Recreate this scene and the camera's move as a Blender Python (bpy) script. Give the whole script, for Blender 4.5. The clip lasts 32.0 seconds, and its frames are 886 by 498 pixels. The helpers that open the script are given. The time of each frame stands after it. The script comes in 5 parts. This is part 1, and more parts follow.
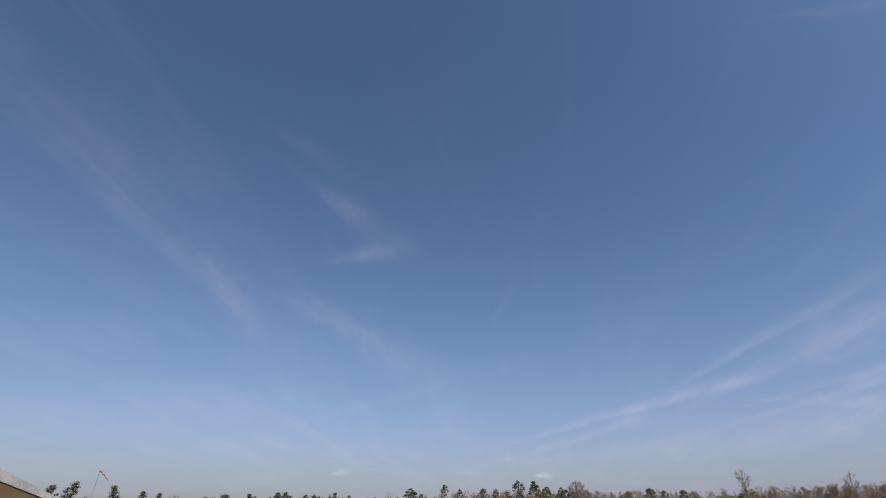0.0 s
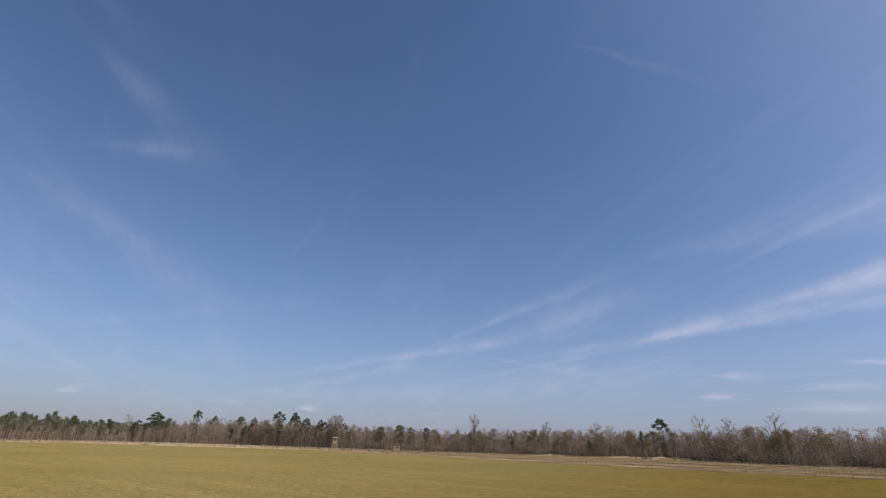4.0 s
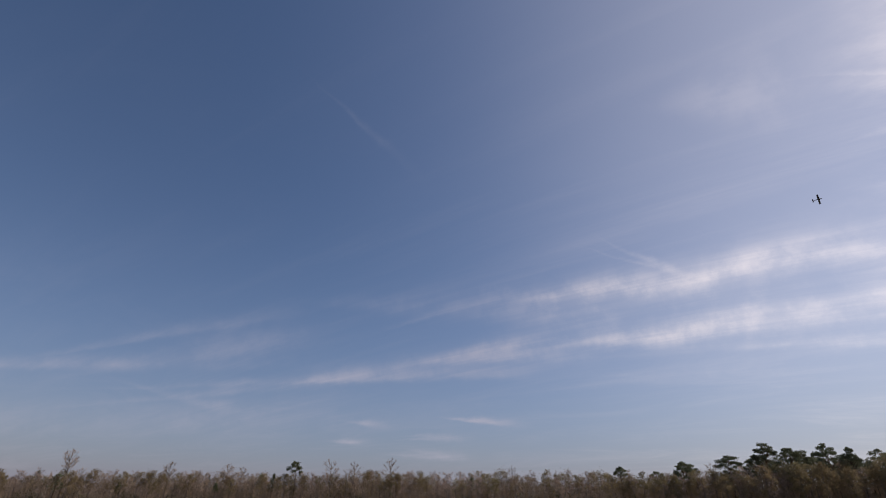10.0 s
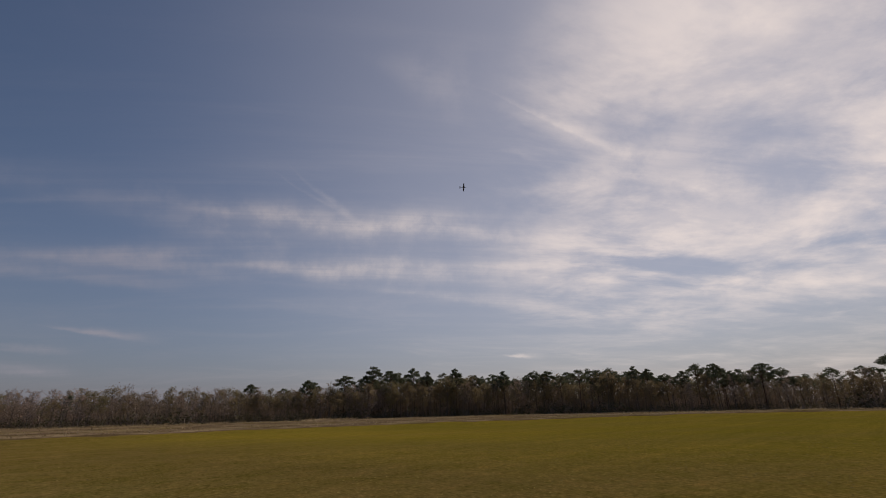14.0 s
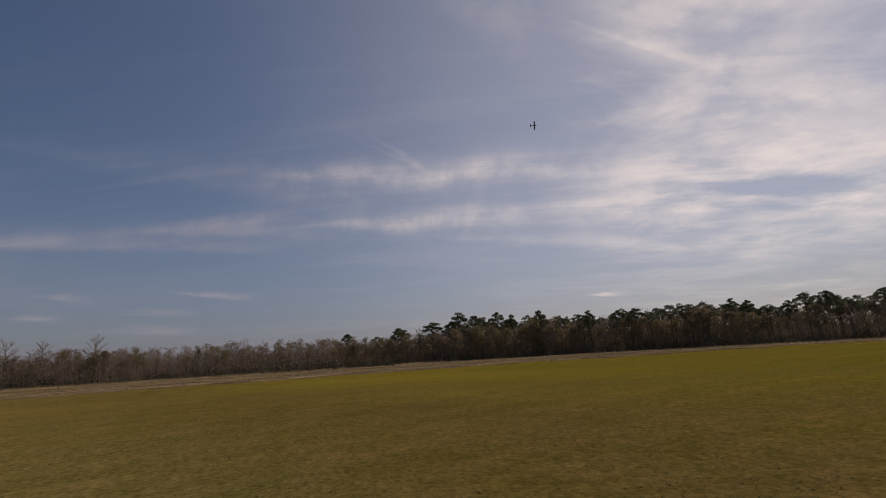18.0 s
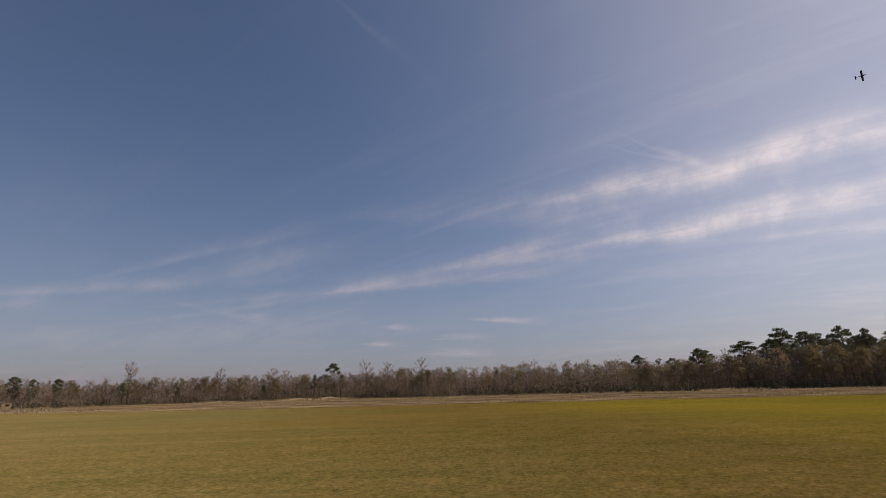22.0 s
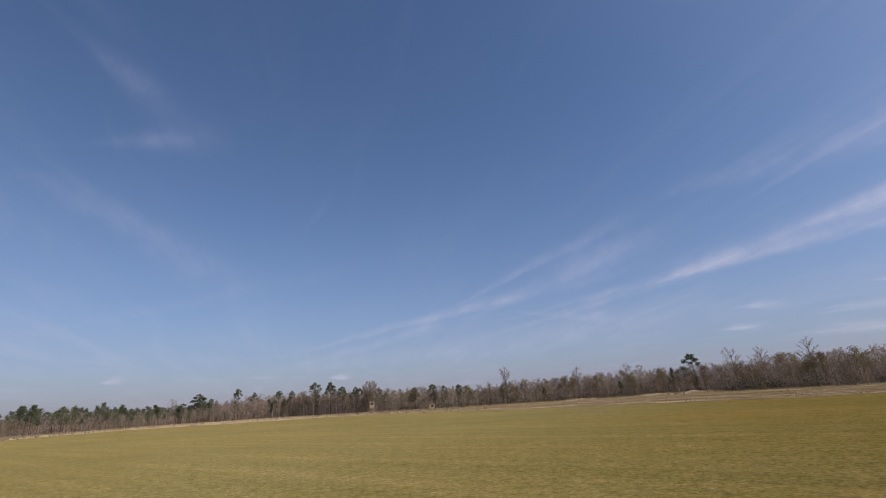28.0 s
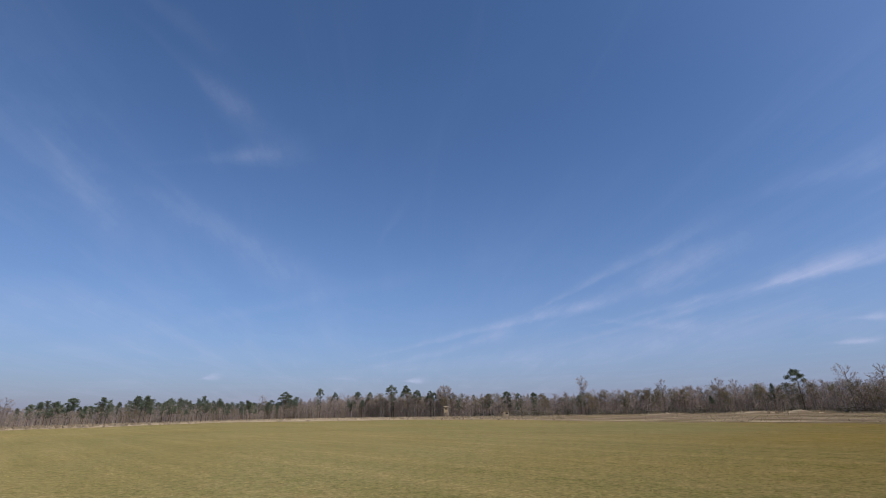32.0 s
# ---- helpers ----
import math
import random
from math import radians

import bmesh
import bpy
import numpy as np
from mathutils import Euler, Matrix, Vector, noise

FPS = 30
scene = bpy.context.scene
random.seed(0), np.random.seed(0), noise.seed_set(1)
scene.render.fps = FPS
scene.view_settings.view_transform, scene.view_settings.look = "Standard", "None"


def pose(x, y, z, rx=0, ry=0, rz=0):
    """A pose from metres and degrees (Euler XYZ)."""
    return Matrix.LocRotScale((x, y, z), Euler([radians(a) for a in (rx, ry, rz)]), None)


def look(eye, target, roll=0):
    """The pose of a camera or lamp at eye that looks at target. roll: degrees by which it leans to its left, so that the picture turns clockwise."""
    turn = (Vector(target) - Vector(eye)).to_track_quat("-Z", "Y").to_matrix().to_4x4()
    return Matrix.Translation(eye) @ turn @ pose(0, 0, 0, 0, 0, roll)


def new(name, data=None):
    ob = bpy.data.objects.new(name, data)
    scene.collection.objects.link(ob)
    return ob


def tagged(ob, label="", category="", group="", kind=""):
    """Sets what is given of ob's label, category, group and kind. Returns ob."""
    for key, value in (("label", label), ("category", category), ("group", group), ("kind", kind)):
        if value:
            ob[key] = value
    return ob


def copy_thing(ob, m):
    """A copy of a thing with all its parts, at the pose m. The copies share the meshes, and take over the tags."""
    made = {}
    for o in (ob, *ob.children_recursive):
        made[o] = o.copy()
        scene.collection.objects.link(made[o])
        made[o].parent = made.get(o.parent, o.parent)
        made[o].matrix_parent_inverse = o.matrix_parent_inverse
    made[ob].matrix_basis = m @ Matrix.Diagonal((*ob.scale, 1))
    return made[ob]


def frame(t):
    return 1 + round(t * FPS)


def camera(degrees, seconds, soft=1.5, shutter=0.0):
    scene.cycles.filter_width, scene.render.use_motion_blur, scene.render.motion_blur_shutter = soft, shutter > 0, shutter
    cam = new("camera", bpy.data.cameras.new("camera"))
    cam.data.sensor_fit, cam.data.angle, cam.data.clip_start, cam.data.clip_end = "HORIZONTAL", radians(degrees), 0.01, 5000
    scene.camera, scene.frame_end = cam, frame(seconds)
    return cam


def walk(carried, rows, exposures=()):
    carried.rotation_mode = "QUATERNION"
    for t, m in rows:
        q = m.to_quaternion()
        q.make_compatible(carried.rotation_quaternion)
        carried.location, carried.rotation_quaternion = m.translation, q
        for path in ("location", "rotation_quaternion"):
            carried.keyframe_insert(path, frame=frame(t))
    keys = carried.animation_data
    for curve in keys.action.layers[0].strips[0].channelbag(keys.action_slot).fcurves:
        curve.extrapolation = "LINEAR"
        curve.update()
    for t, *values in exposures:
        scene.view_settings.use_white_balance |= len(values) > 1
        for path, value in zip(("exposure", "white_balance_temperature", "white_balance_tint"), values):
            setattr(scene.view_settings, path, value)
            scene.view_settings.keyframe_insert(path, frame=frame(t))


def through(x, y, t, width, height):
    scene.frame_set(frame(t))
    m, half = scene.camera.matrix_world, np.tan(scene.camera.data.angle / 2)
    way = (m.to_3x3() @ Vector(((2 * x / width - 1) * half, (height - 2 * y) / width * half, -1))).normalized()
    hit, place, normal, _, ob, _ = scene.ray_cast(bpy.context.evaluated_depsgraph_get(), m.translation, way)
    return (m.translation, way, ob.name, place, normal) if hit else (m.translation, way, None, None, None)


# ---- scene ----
# ---- camera ----
START = -2.2                         # the camera is carried forward a little at the start
EYE = (0.0, 0.0, 1.70)
PATH = [
    (0.0, 119.61, 0.18, 0.10),
    (0.5, 117.76, 0.10, -1.30),
    (1.0, 116.07, 0.36, -3.41),
    (1.5, 113.74, 0.50, -7.77),
    (2.0, 112.43, -0.11, -11.64),
    (2.5, 112.56, -1.12, -16.23),
    (3.0, 112.88, -1.19, -19.79),
    (3.5, 112.94, -1.37, -23.02),
    (5.5, 113.56, -1.75, -37.11),
    (6.0, 113.53, -1.54, -40.37),
    (6.5, 113.49, -1.85, -42.89),
    (7.0, 113.75, -1.59, -45.00),
    (7.5, 114.20, -0.98, -47.26),
    (8.0, 114.77, -0.44, -49.97),
    (8.5, 116.12, -0.34, -53.55),
    (9.0, 117.31, -0.65, -57.58),
    (9.5, 118.10, -0.58, -61.64),
    (10.0, 118.22, -0.55, -66.23),
    (10.5, 118.15, 0.48, -72.26),
    (11.0, 116.77, 1.58, -78.16),
    (11.5, 115.47, 2.89, -83.77),
    (12.0, 113.31, 3.43, -89.60),
    (12.5, 111.47, 2.19, -95.53),
    (13.0, 109.78, 1.42, -100.93),
    (13.5, 108.94, 1.49, -104.70),
    (14.0, 109.09, 1.43, -106.55),
    (14.5, 108.89, 1.53, -109.18),
    (15.5, 107.00, 1.60, -112.00),
    (16.5, 105.18, 1.73, -108.73),
    (17.0, 104.24, 2.35, -104.97),
    (17.5, 103.53, 3.29, -101.04),
    (18.0, 102.97, 3.41, -96.32),
    (18.5, 102.85, 3.03, -92.36),
    (19.0, 103.12, 1.59, -87.66),
    (19.5, 104.45, 1.82, -82.91),
    (20.0, 105.07, 2.08, -78.55),
    (20.5, 105.14, 1.63, -74.64),
    (21.0, 105.55, 2.24, -70.67),
    (21.5, 106.45, 2.05, -66.91),
    (22.0, 106.96, 1.57, -62.95),
    (22.5, 107.37, 1.21, -58.71),
    (23.0, 107.42, 1.21, -54.35),
    (23.1, 107.30, 1.35, -52.90),
    (23.2, 107.15, 1.50, -48.30),
    (23.3, 107.00, 1.65, -45.65),
    (23.4, 106.90, 1.80, -43.70),
    (23.5, 106.77, 1.88, -42.40),
    (24.0, 108.10, 1.96, -41.81),
    (24.5, 109.18, 0.49, -39.99),
    (25.0, 110.49, 1.01, -37.60),
    (25.5, 111.13, 2.50, -34.71),
    (26.0, 109.02, 3.93, -30.32),
    (26.5, 107.54, 2.93, -26.70),
    (28.5, 108.61, 3.49, -21.99),
    (29.0, 108.78, 3.14, -21.09),
    (29.5, 109.13, 2.89, -19.88),
    (30.0, 109.41, 2.64, -18.60),
    (30.5, 109.31, 2.47, -17.64),
    (31.0, 109.21, 1.99, -16.75),
    (31.5, 109.35, 1.45, -15.47),
    (32.0, 109.36, 0.88, -14.14),
]
cam = camera(86.9, 32.0, soft=0.95)


def eye_at(t):
    u = min(1.0, max(0.0, (t - 2.3) / 4.7))
    return (0.0, START * (1 - u * u * (3 - 2 * u)), EYE[2])


walk(cam, [(t, pose(*eye_at(t), rx, ry, rz)) for t, rx, ry, rz in PATH],
     exposures=[(0.0, 0.06, 6550, 15), (2.0, 0.06, 6500, 15), (6.0, 0.0, 6380, 14), (9.0, -0.24, 6720, 16), (11.0, -0.56, 6850, 17), (13.0, -0.84, 7150, 17), (14.5, -0.97, 7300, 17), (17.0, -0.97, 7300, 18),
                (19.0, -0.83, 7350, 18), (22.0, -0.4, 7500, 19), (24.0, -0.2, 7250, 19), (26.0, -0.06, 6850, 19), (29.0, -0.05, 6200, 15), (32.0, -0.06, 5700, 14)])

# ---- sky, sun ----
SUN_AZ, SUN_EL = 146.0, 46.0          # degrees clockwise from +y, and above the horizon
WIND_AZ = 8.0                         # the way the cirrus is combed


def aim(az, el):
    a, e = radians(az), radians(el)
    return Vector((math.sin(a) * math.cos(e), math.cos(a) * math.cos(e), math.sin(e)))


world = bpy.data.worlds.new("sky")
scene.world = world
world.use_nodes = True
W = world.node_tree
W.nodes.clear()


def wnode(kind, **inputs):
    n = W.nodes.new(kind)
    for k, v in inputs.items():
        key = int(k[1:]) if k[0] == "i" and k[1:].isdigit() else k
        if isinstance(v, bpy.types.NodeSocket):
            W.links.new(v, n.inputs[key])
        else:
            n.inputs[key].default_value = v
    return n


def wmath(op, a, b=0.0, c=0.0, clamp=False):
    n = wnode("ShaderNodeMath", i0=a, i1=b, i2=c)
    n.operation, n.use_clamp = op, clamp
    return n.outputs[0]


def wdot(a, v):
    n = wnode("ShaderNodeVectorMath", i0=a, i1=v)
    n.operation = "DOT_PRODUCT"
    return n.outputs["Value"]


def wramp(x, lo, hi):
    n = wnode("ShaderNodeMapRange", i0=x, i1=lo, i2=hi, i3=0.0, i4=1.0)
    n.interpolation_type = "SMOOTHSTEP"
    return n.outputs[0]


sky = W.nodes.new("ShaderNodeTexSky")
sky.sky_type, sky.sun_disc = "NISHITA", False
sky.sun_elevation, sky.sun_rotation = radians(SUN_EL), radians(SUN_AZ)
sky.altitude, sky.air_density, sky.dust_density, sky.ozone_density = 20, 1.0, 0.35, 4.5

way = W.nodes.new("ShaderNodeTexCoord").outputs["Generated"]
sep = wnode("ShaderNodeSeparateXYZ", i0=way)
lift = wmath("ADD", wmath("MAXIMUM", sep.outputs[2], 0.0), 0.10)
# coordinates in the cirrus layer: along the wind and across it
wa = radians(WIND_AZ)
along = wmath("DIVIDE", wdot(way, (math.sin(wa), math.cos(wa), 0)), lift)
across = wmath("DIVIDE", wdot(way, (math.cos(wa), -math.sin(wa), 0)), lift)


def layer(sx, sy, scale, detail, rough, warp=0.6, seed=0.0):
    v = wnode("ShaderNodeCombineXYZ", i0=wmath("MULTIPLY", along, sx), i1=wmath("MULTIPLY", across, sy), i2=seed)
    n = wnode("ShaderNodeTexNoise", Vector=v.outputs[0], Scale=scale, Detail=detail, Roughness=rough, Distortion=warp)
    return n.outputs[0]


fibre = layer(0.30, 2.6, 2.0, 9.0, 0.62, 0.35)
comb = layer(0.55, 5.5, 3.1, 7.0, 0.60, 0.5, 5.0)
puff = layer(0.9, 1.3, 1.25, 8.0, 0.60, 0.3, 3.0)
broad = layer(0.25, 0.5, 0.8, 3.0, 0.5, 0.2, 7.0)


def shaken(base, scale, rough, size):
    """A direction pushed about a little by noise, so that the wisps fray."""
    n = wnode("ShaderNodeTexNoise", Vector=way, Scale=scale, Detail=5.0, Roughness=rough)
    c = wnode("ShaderNodeVectorMath", i0=n.outputs["Color"], i1=(0.5, 0.5, 0.5))
    c.operation = "SUBTRACT"
    m = wnode("ShaderNodeVectorMath", i0=c.outputs[0], i1=size, i2=base)
    m.operation = "MULTIPLY_ADD"
    return m.outputs[0]


frayed = shaken(shaken(way, 7.0, 0.6, (0.030, 0.030, 0.016)), 26.0, 0.65, (0.014, 0.014, 0.009))
total = [0.0]


def wisp(az0, el0, az1, el1, below, above, density, head):
    """One combed-out wisp of cirrus from its pointed head to its spreading tail; its half width in degrees below and
    above the line, and where along it the ice is thickest (0 head, 1 tail)."""
    a, b = aim(az0, el0), aim(az1, el1)
    mid = (a * (1 - head) + b * head).normalized()
    u = (b - a).normalized()
    v = mid.cross(u).normalized()
    if v.z < 0:
        v = -v
    length = a.angle(b)
    du, dv = wdot(frayed, u), wdot(frayed, v)
    run = wmath("MAXIMUM", wmath("MULTIPLY", du, 1 / (length * (1.12 - head))), wmath("MULTIPLY", du, -1 / (length * (head + 0.12))))
    spread = wmath("MAXIMUM", wmath("MULTIPLY_ADD", du, 0.75 / length, 0.95), 0.30)
    side = wmath("MAXIMUM", wmath("MULTIPLY", dv, 1 / radians(above)), wmath("MULTIPLY", dv, -1 / radians(below)))
    side = wmath("DIVIDE", side, spread)
    q = wmath("MULTIPLY_ADD", side, side, wmath("MULTIPLY", run, run))
    total[0] = wmath("MULTIPLY_ADD", wmath("POWER", 0.40, q), density * (0.66 if az0 > 78 and el0 < 26 else 0.78 if az0 > 8 else 0.55) * (1.7 if length < radians(3) else 1.0), total[0])


wisp(-19.0, 22.0, -3.4, 15.1, 1.54, 1.54, 0.16, 0.50)
wisp(-17.5, 23.2, -6.7, 17.2, 0.84, 0.98, 0.10, 0.50)
wisp(-29.5, 24.6, -20.4, 16.8, 1.40, 1.68, 0.16, 0.50)
wisp(-48.6, 35.0, -26.9, 21.9, 3.14, 4.19, 0.05, 0.50)
wisp(-55.9, 38.2, -34.3, 26.6, 4.19, 4.89, 0.05, 0.50)
wisp(-14.9, 27.4, -6.3, 29.6, 0.84, 0.98, 0.16, 0.60)
wisp(-18.2, 35.6, -7.5, 29.8, 1.12, 1.54, 0.12, 0.50)
wisp(-24.6, 40.9, -15.8, 38.2, 0.84, 0.98, 0.06, 0.50)
wisp(-16.1, 29.8, -14.0, 26.6, 0.35, 0.56, 0.05, 0.50)
wisp(7.0, 21.3, 9.5, 25.3, 0.49, 0.56, 0.08, 0.50)
wisp(-15.7, 9.1, 5.5, 14.7, 0.55, 0.75, 0.09, 0.50)
wisp(-29.9, 11.3, -14.4, 8.3, 1.50, 1.99, 0.12, 0.50)
wisp(-42.1, 7.2, -24.0, 9.3, 2.49, 2.49, 0.14, 0.50)
wisp(-18.9, 6.4, -4.2, 6.0, 0.50, 0.70, 0.10, 0.50)
wisp(-41.4, 16.5, -33.2, 15.4, 1.75, 2.10, 0.08, 0.50)
wisp(-12.0, 3.9, -10.7, 4.0, 0.15, 0.30, 0.65, 0.50)
wisp(10.2, 3.7, 11.7, 3.6, 0.15, 0.30, 0.50, 0.50)
wisp(1.8, 3.9, 3.7, 3.9, 0.15, 0.25, 0.22, 0.50)
wisp(13.3, 8.2, 34.9, 12.0, 0.35, 0.70, 0.32, 0.45)
wisp(33.6, 11.9, 46.5, 15.8, 0.70, 1.50, 0.26, 0.55)
wisp(28.6, 12.7, 41.6, 17.4, 0.30, 0.70, 0.22, 0.50)
wisp(7.6, 5.6, 20.7, 8.2, 0.30, 0.50, 0.24, 0.40)
wisp(16.7, 7.5, 21.7, 9.1, 0.30, 0.50, 0.22, 0.40)
wisp(33.9, 8.4, 48.3, 11.0, 0.30, 0.60, 0.24, 0.50)
wisp(35.3, 9.5, 42.5, 8.2, 0.40, 0.50, 0.25, 0.50)
wisp(10.2, 5.2, 33.8, 6.2, 1.00, 1.20, 0.16, 0.50)
wisp(33.8, 6.2, 55.9, 8.3, 1.10, 1.99, 0.14, 0.50)
wisp(47.8, 11.4, 62.5, 13.2, 0.40, 1.30, 0.30, 0.30)
wisp(53.8, 21.1, 66.5, 21.2, 1.00, 1.50, 0.10, 0.50)
wisp(56.0, 7.7, 58.8, 7.5, 0.30, 0.35, 0.25, 0.50)
wisp(54.2, 5.7, 56.2, 5.6, 0.20, 0.30, 0.28, 0.50)
wisp(47.3, 11.4, 65.0, 13.0, 0.33, 0.81, 0.28, 0.35)
wisp(67.1, 13.2, 73.5, 13.1, 0.42, 0.70, 0.15, 0.30)
wisp(65.5, 14.4, 75.2, 16.0, 0.50, 1.38, 0.30, 0.50)
wisp(66.5, 14.8, 77.0, 15.6, 0.60, 1.20, 0.50, 0.50)
wisp(74.2, 16.1, 81.5, 15.1, 0.83, 1.25, 0.10, 0.40)
wisp(65.3, 20.3, 77.2, 23.4, 0.55, 1.10, 0.21, 0.65)
wisp(75.5, 22.1, 81.3, 22.1, 0.55, 0.97, 0.18, 0.50)
wisp(81.6, 22.1, 87.3, 22.4, 0.70, 1.25, 0.20, 0.50)
wisp(73.5, 20.5, 86.6, 19.9, 2.07, 2.35, 0.20, 0.60)
wisp(82.3, 16.5, 86.9, 17.0, 0.83, 1.25, 0.24, 0.40)
wisp(67.8, 8.1, 73.0, 7.7, 0.19, 0.33, 0.75, 0.50)
wisp(63.2, 6.0, 67.1, 6.1, 0.19, 0.24, 0.45, 0.50)
wisp(54.2, 5.6, 57.4, 5.6, 0.19, 0.24, 0.25, 0.50)
wisp(62.9, 4.3, 67.5, 4.1, 0.24, 0.38, 0.55, 0.50)
wisp(56.6, 7.6, 58.7, 7.6, 0.29, 0.33, 0.22, 0.50)
wisp(49.3, 43.9, 58.3, 39.3, 0.33, 0.43, 0.05, 0.50)
wisp(35.7, 9.9, 48.0, 11.4, 0.29, 0.48, 0.18, 0.50)
wisp(83.1, 22.1, 94.7, 21.9, 0.70, 1.10, 0.24, 0.50)
wisp(94.2, 21.8, 105.3, 22.7, 0.83, 1.25, 0.25, 0.50)
wisp(90.8, 25.7, 95.7, 22.4, 0.38, 0.48, 0.07, 0.50)
wisp(83.8, 16.6, 93.0, 15.8, 0.62, 0.97, 0.22, 0.50)
wisp(90.4, 15.9, 103.1, 16.7, 0.97, 1.65, 0.31, 0.50)
wisp(79.6, 20.3, 103.9, 19.0, 3.10, 3.10, 0.13, 0.50)
wisp(101.3, 40.1, 111.7, 37.2, 2.38, 2.86, 0.14, 0.50)
wisp(80.0, 21.6, 94.5, 21.2, 0.80, 1.20, 0.15, 0.50)
wisp(94.2, 21.5, 106.9, 21.8, 0.83, 1.10, 0.27, 0.50)
wisp(89.8, 26.3, 94.8, 23.1, 0.33, 0.38, 0.08, 0.50)
wisp(106.5, 21.3, 125.2, 18.0, 1.52, 1.80, 0.22, 0.50)
wisp(84.0, 16.3, 95.0, 16.1, 0.55, 0.75, 0.21, 0.50)
wisp(93.7, 16.1, 110.8, 15.7, 0.70, 1.25, 0.29, 0.50)
wisp(111.0, 16.7, 124.2, 15.2, 1.25, 1.65, 0.24, 0.50)
wisp(99.2, 14.3, 122.4, 10.5, 0.48, 0.70, 0.13, 0.50)
wisp(121.4, 25.6, 128.7, 26.5, 0.76, 1.14, 0.32, 0.50)
wisp(117.8, 29.8, 120.1, 29.0, 0.38, 0.43, 0.07, 0.50)
wisp(119.8, 33.9, 130.2, 29.6, 1.43, 1.62, 0.22, 0.50)
wisp(89.1, 12.4, 105.1, 11.2, 0.42, 0.62, 0.08, 0.50)
wisp(114.7, 5.9, 117.0, 5.7, 0.14, 0.24, 0.25, 0.50)
wisp(77.9, 21.8, 95.5, 21.0, 0.90, 1.10, 0.13, 0.50)
wisp(87.7, 26.0, 95.4, 22.6, 0.19, 0.29, 0.07, 0.50)
wisp(84.1, 16.4, 108.1, 15.3, 1.10, 1.60, 0.16, 0.40)
wisp(91.2, 16.1, 98.1, 17.1, 0.48, 0.62, 0.14, 0.50)
wisp(95.1, 21.6, 108.3, 22.6, 0.62, 0.75, 0.18, 0.50)
wisp(96.8, 14.2, 121.7, 11.5, 0.42, 0.62, 0.18, 0.50)
wisp(108.3, 21.7, 123.1, 18.1, 0.83, 1.25, 0.20, 0.50)
wisp(117.9, 14.6, 128.8, 11.8, 0.55, 0.75, 0.18, 0.50)
wisp(113.9, 16.7, 122.8, 15.7, 0.62, 0.90, 0.21, 0.50)
wisp(130.9, 10.3, 142.2, 9.9, 0.43, 0.76, 0.32, 0.40)
wisp(136.2, 11.2, 151.2, 10.1, 1.24, 1.62, 0.26, 0.50)
wisp(120.4, 34.2, 130.5, 28.2, 0.29, 0.67, 0.28, 0.60)
wisp(130.7, 27.7, 140.7, 27.1, 1.91, 1.91, 0.34, 0.50)
wisp(135.8, 23.9, 146.4, 19.9, 1.33, 1.72, 0.42, 0.50)
wisp(139.9, 16.1, 153.3, 18.1, 1.81, 2.38, 0.36, 0.50)
wisp(142.3, 24.2, 154.9, 23.6, 1.14, 1.33, 0.36, 0.50)
wisp(145.4, 37.6, 151.7, 33.4, 1.24, 1.43, 0.34, 0.50)
wisp(148.6, 29.8, 157.8, 28.6, 1.43, 1.62, 0.36, 0.50)
wisp(153.2, 34.8, 159.0, 32.0, 1.43, 1.43, 0.28, 0.50)
wisp(115.7, 30.3, 119.5, 29.9, 0.29, 0.33, 0.08, 0.50)
wisp(123.4, 25.4, 136.6, 24.8, 1.24, 1.43, 0.22, 0.50)
wisp(63.6, 6.3, 67.2, 6.3, 0.19, 0.29, 0.50, 0.50)
wisp(63.9, 4.7, 67.3, 4.2, 0.29, 0.43, 0.50, 0.50)
wisp(114.9, 6.0, 117.5, 5.8, 0.19, 0.24, 0.22, 0.50)
wisp(144.5, 3.1, 146.2, 3.1, 0.33, 0.38, 0.20, 0.50)
wisp(77.7, 11.2, 101.0, 12.3, 0.42, 0.62, 0.07, 0.50)

strands = wmath("MULTIPLY_ADD", wramp(comb, 0.30, 0.72), 0.22, wmath("MULTIPLY_ADD", wramp(fibre, 0.30, 0.70), 0.60, 0.50))
patchy = wnode("ShaderNodeTexNoise", Vector=way, Scale=11.0, Detail=6.0, Roughness=0.62).outputs[0]
strands = wmath("MULTIPLY", strands, wmath("MULTIPLY_ADD", wramp(patchy, 0.36, 0.64), 0.85, 0.55))
placed = wmath("MULTIPLY", total[0], strands)

# the veil that thickens towards the sun
sunward = wdot(way, aim(SUN_AZ - 2, 20.0))
veil = wmath("MULTIPLY", wramp(sunward, 0.83, 0.99), wmath("MULTIPLY_ADD", wramp(puff, 0.36, 0.66), 0.92, 0.0))
lump = layer(1.0, 1.5, 2.4, 9.0, 0.60, 0.25, 21.0)
veil = wmath("MULTIPLY", veil, wmath("MULTIPLY_ADD", wramp(lump, 0.36, 0.66), 0.75, 0.50))
veil = wmath("MULTIPLY", veil, wmath("MULTIPLY_ADD", wramp(sep.outputs[2], 0.11, 0.24), 0.8, 0.2))
veil = wmath("MULTIPLY_ADD", wramp(sunward, 0.0, 1.0), 0.19, veil)
thin = wmath("MULTIPLY", wmath("MULTIPLY", wramp(fibre, 0.45, 0.85), wramp(broad, 0.42, 0.70)), 0.10)
bands = layer(0.5, 0.9, 1.7, 7.0, 0.66, 0.8, 12.0)
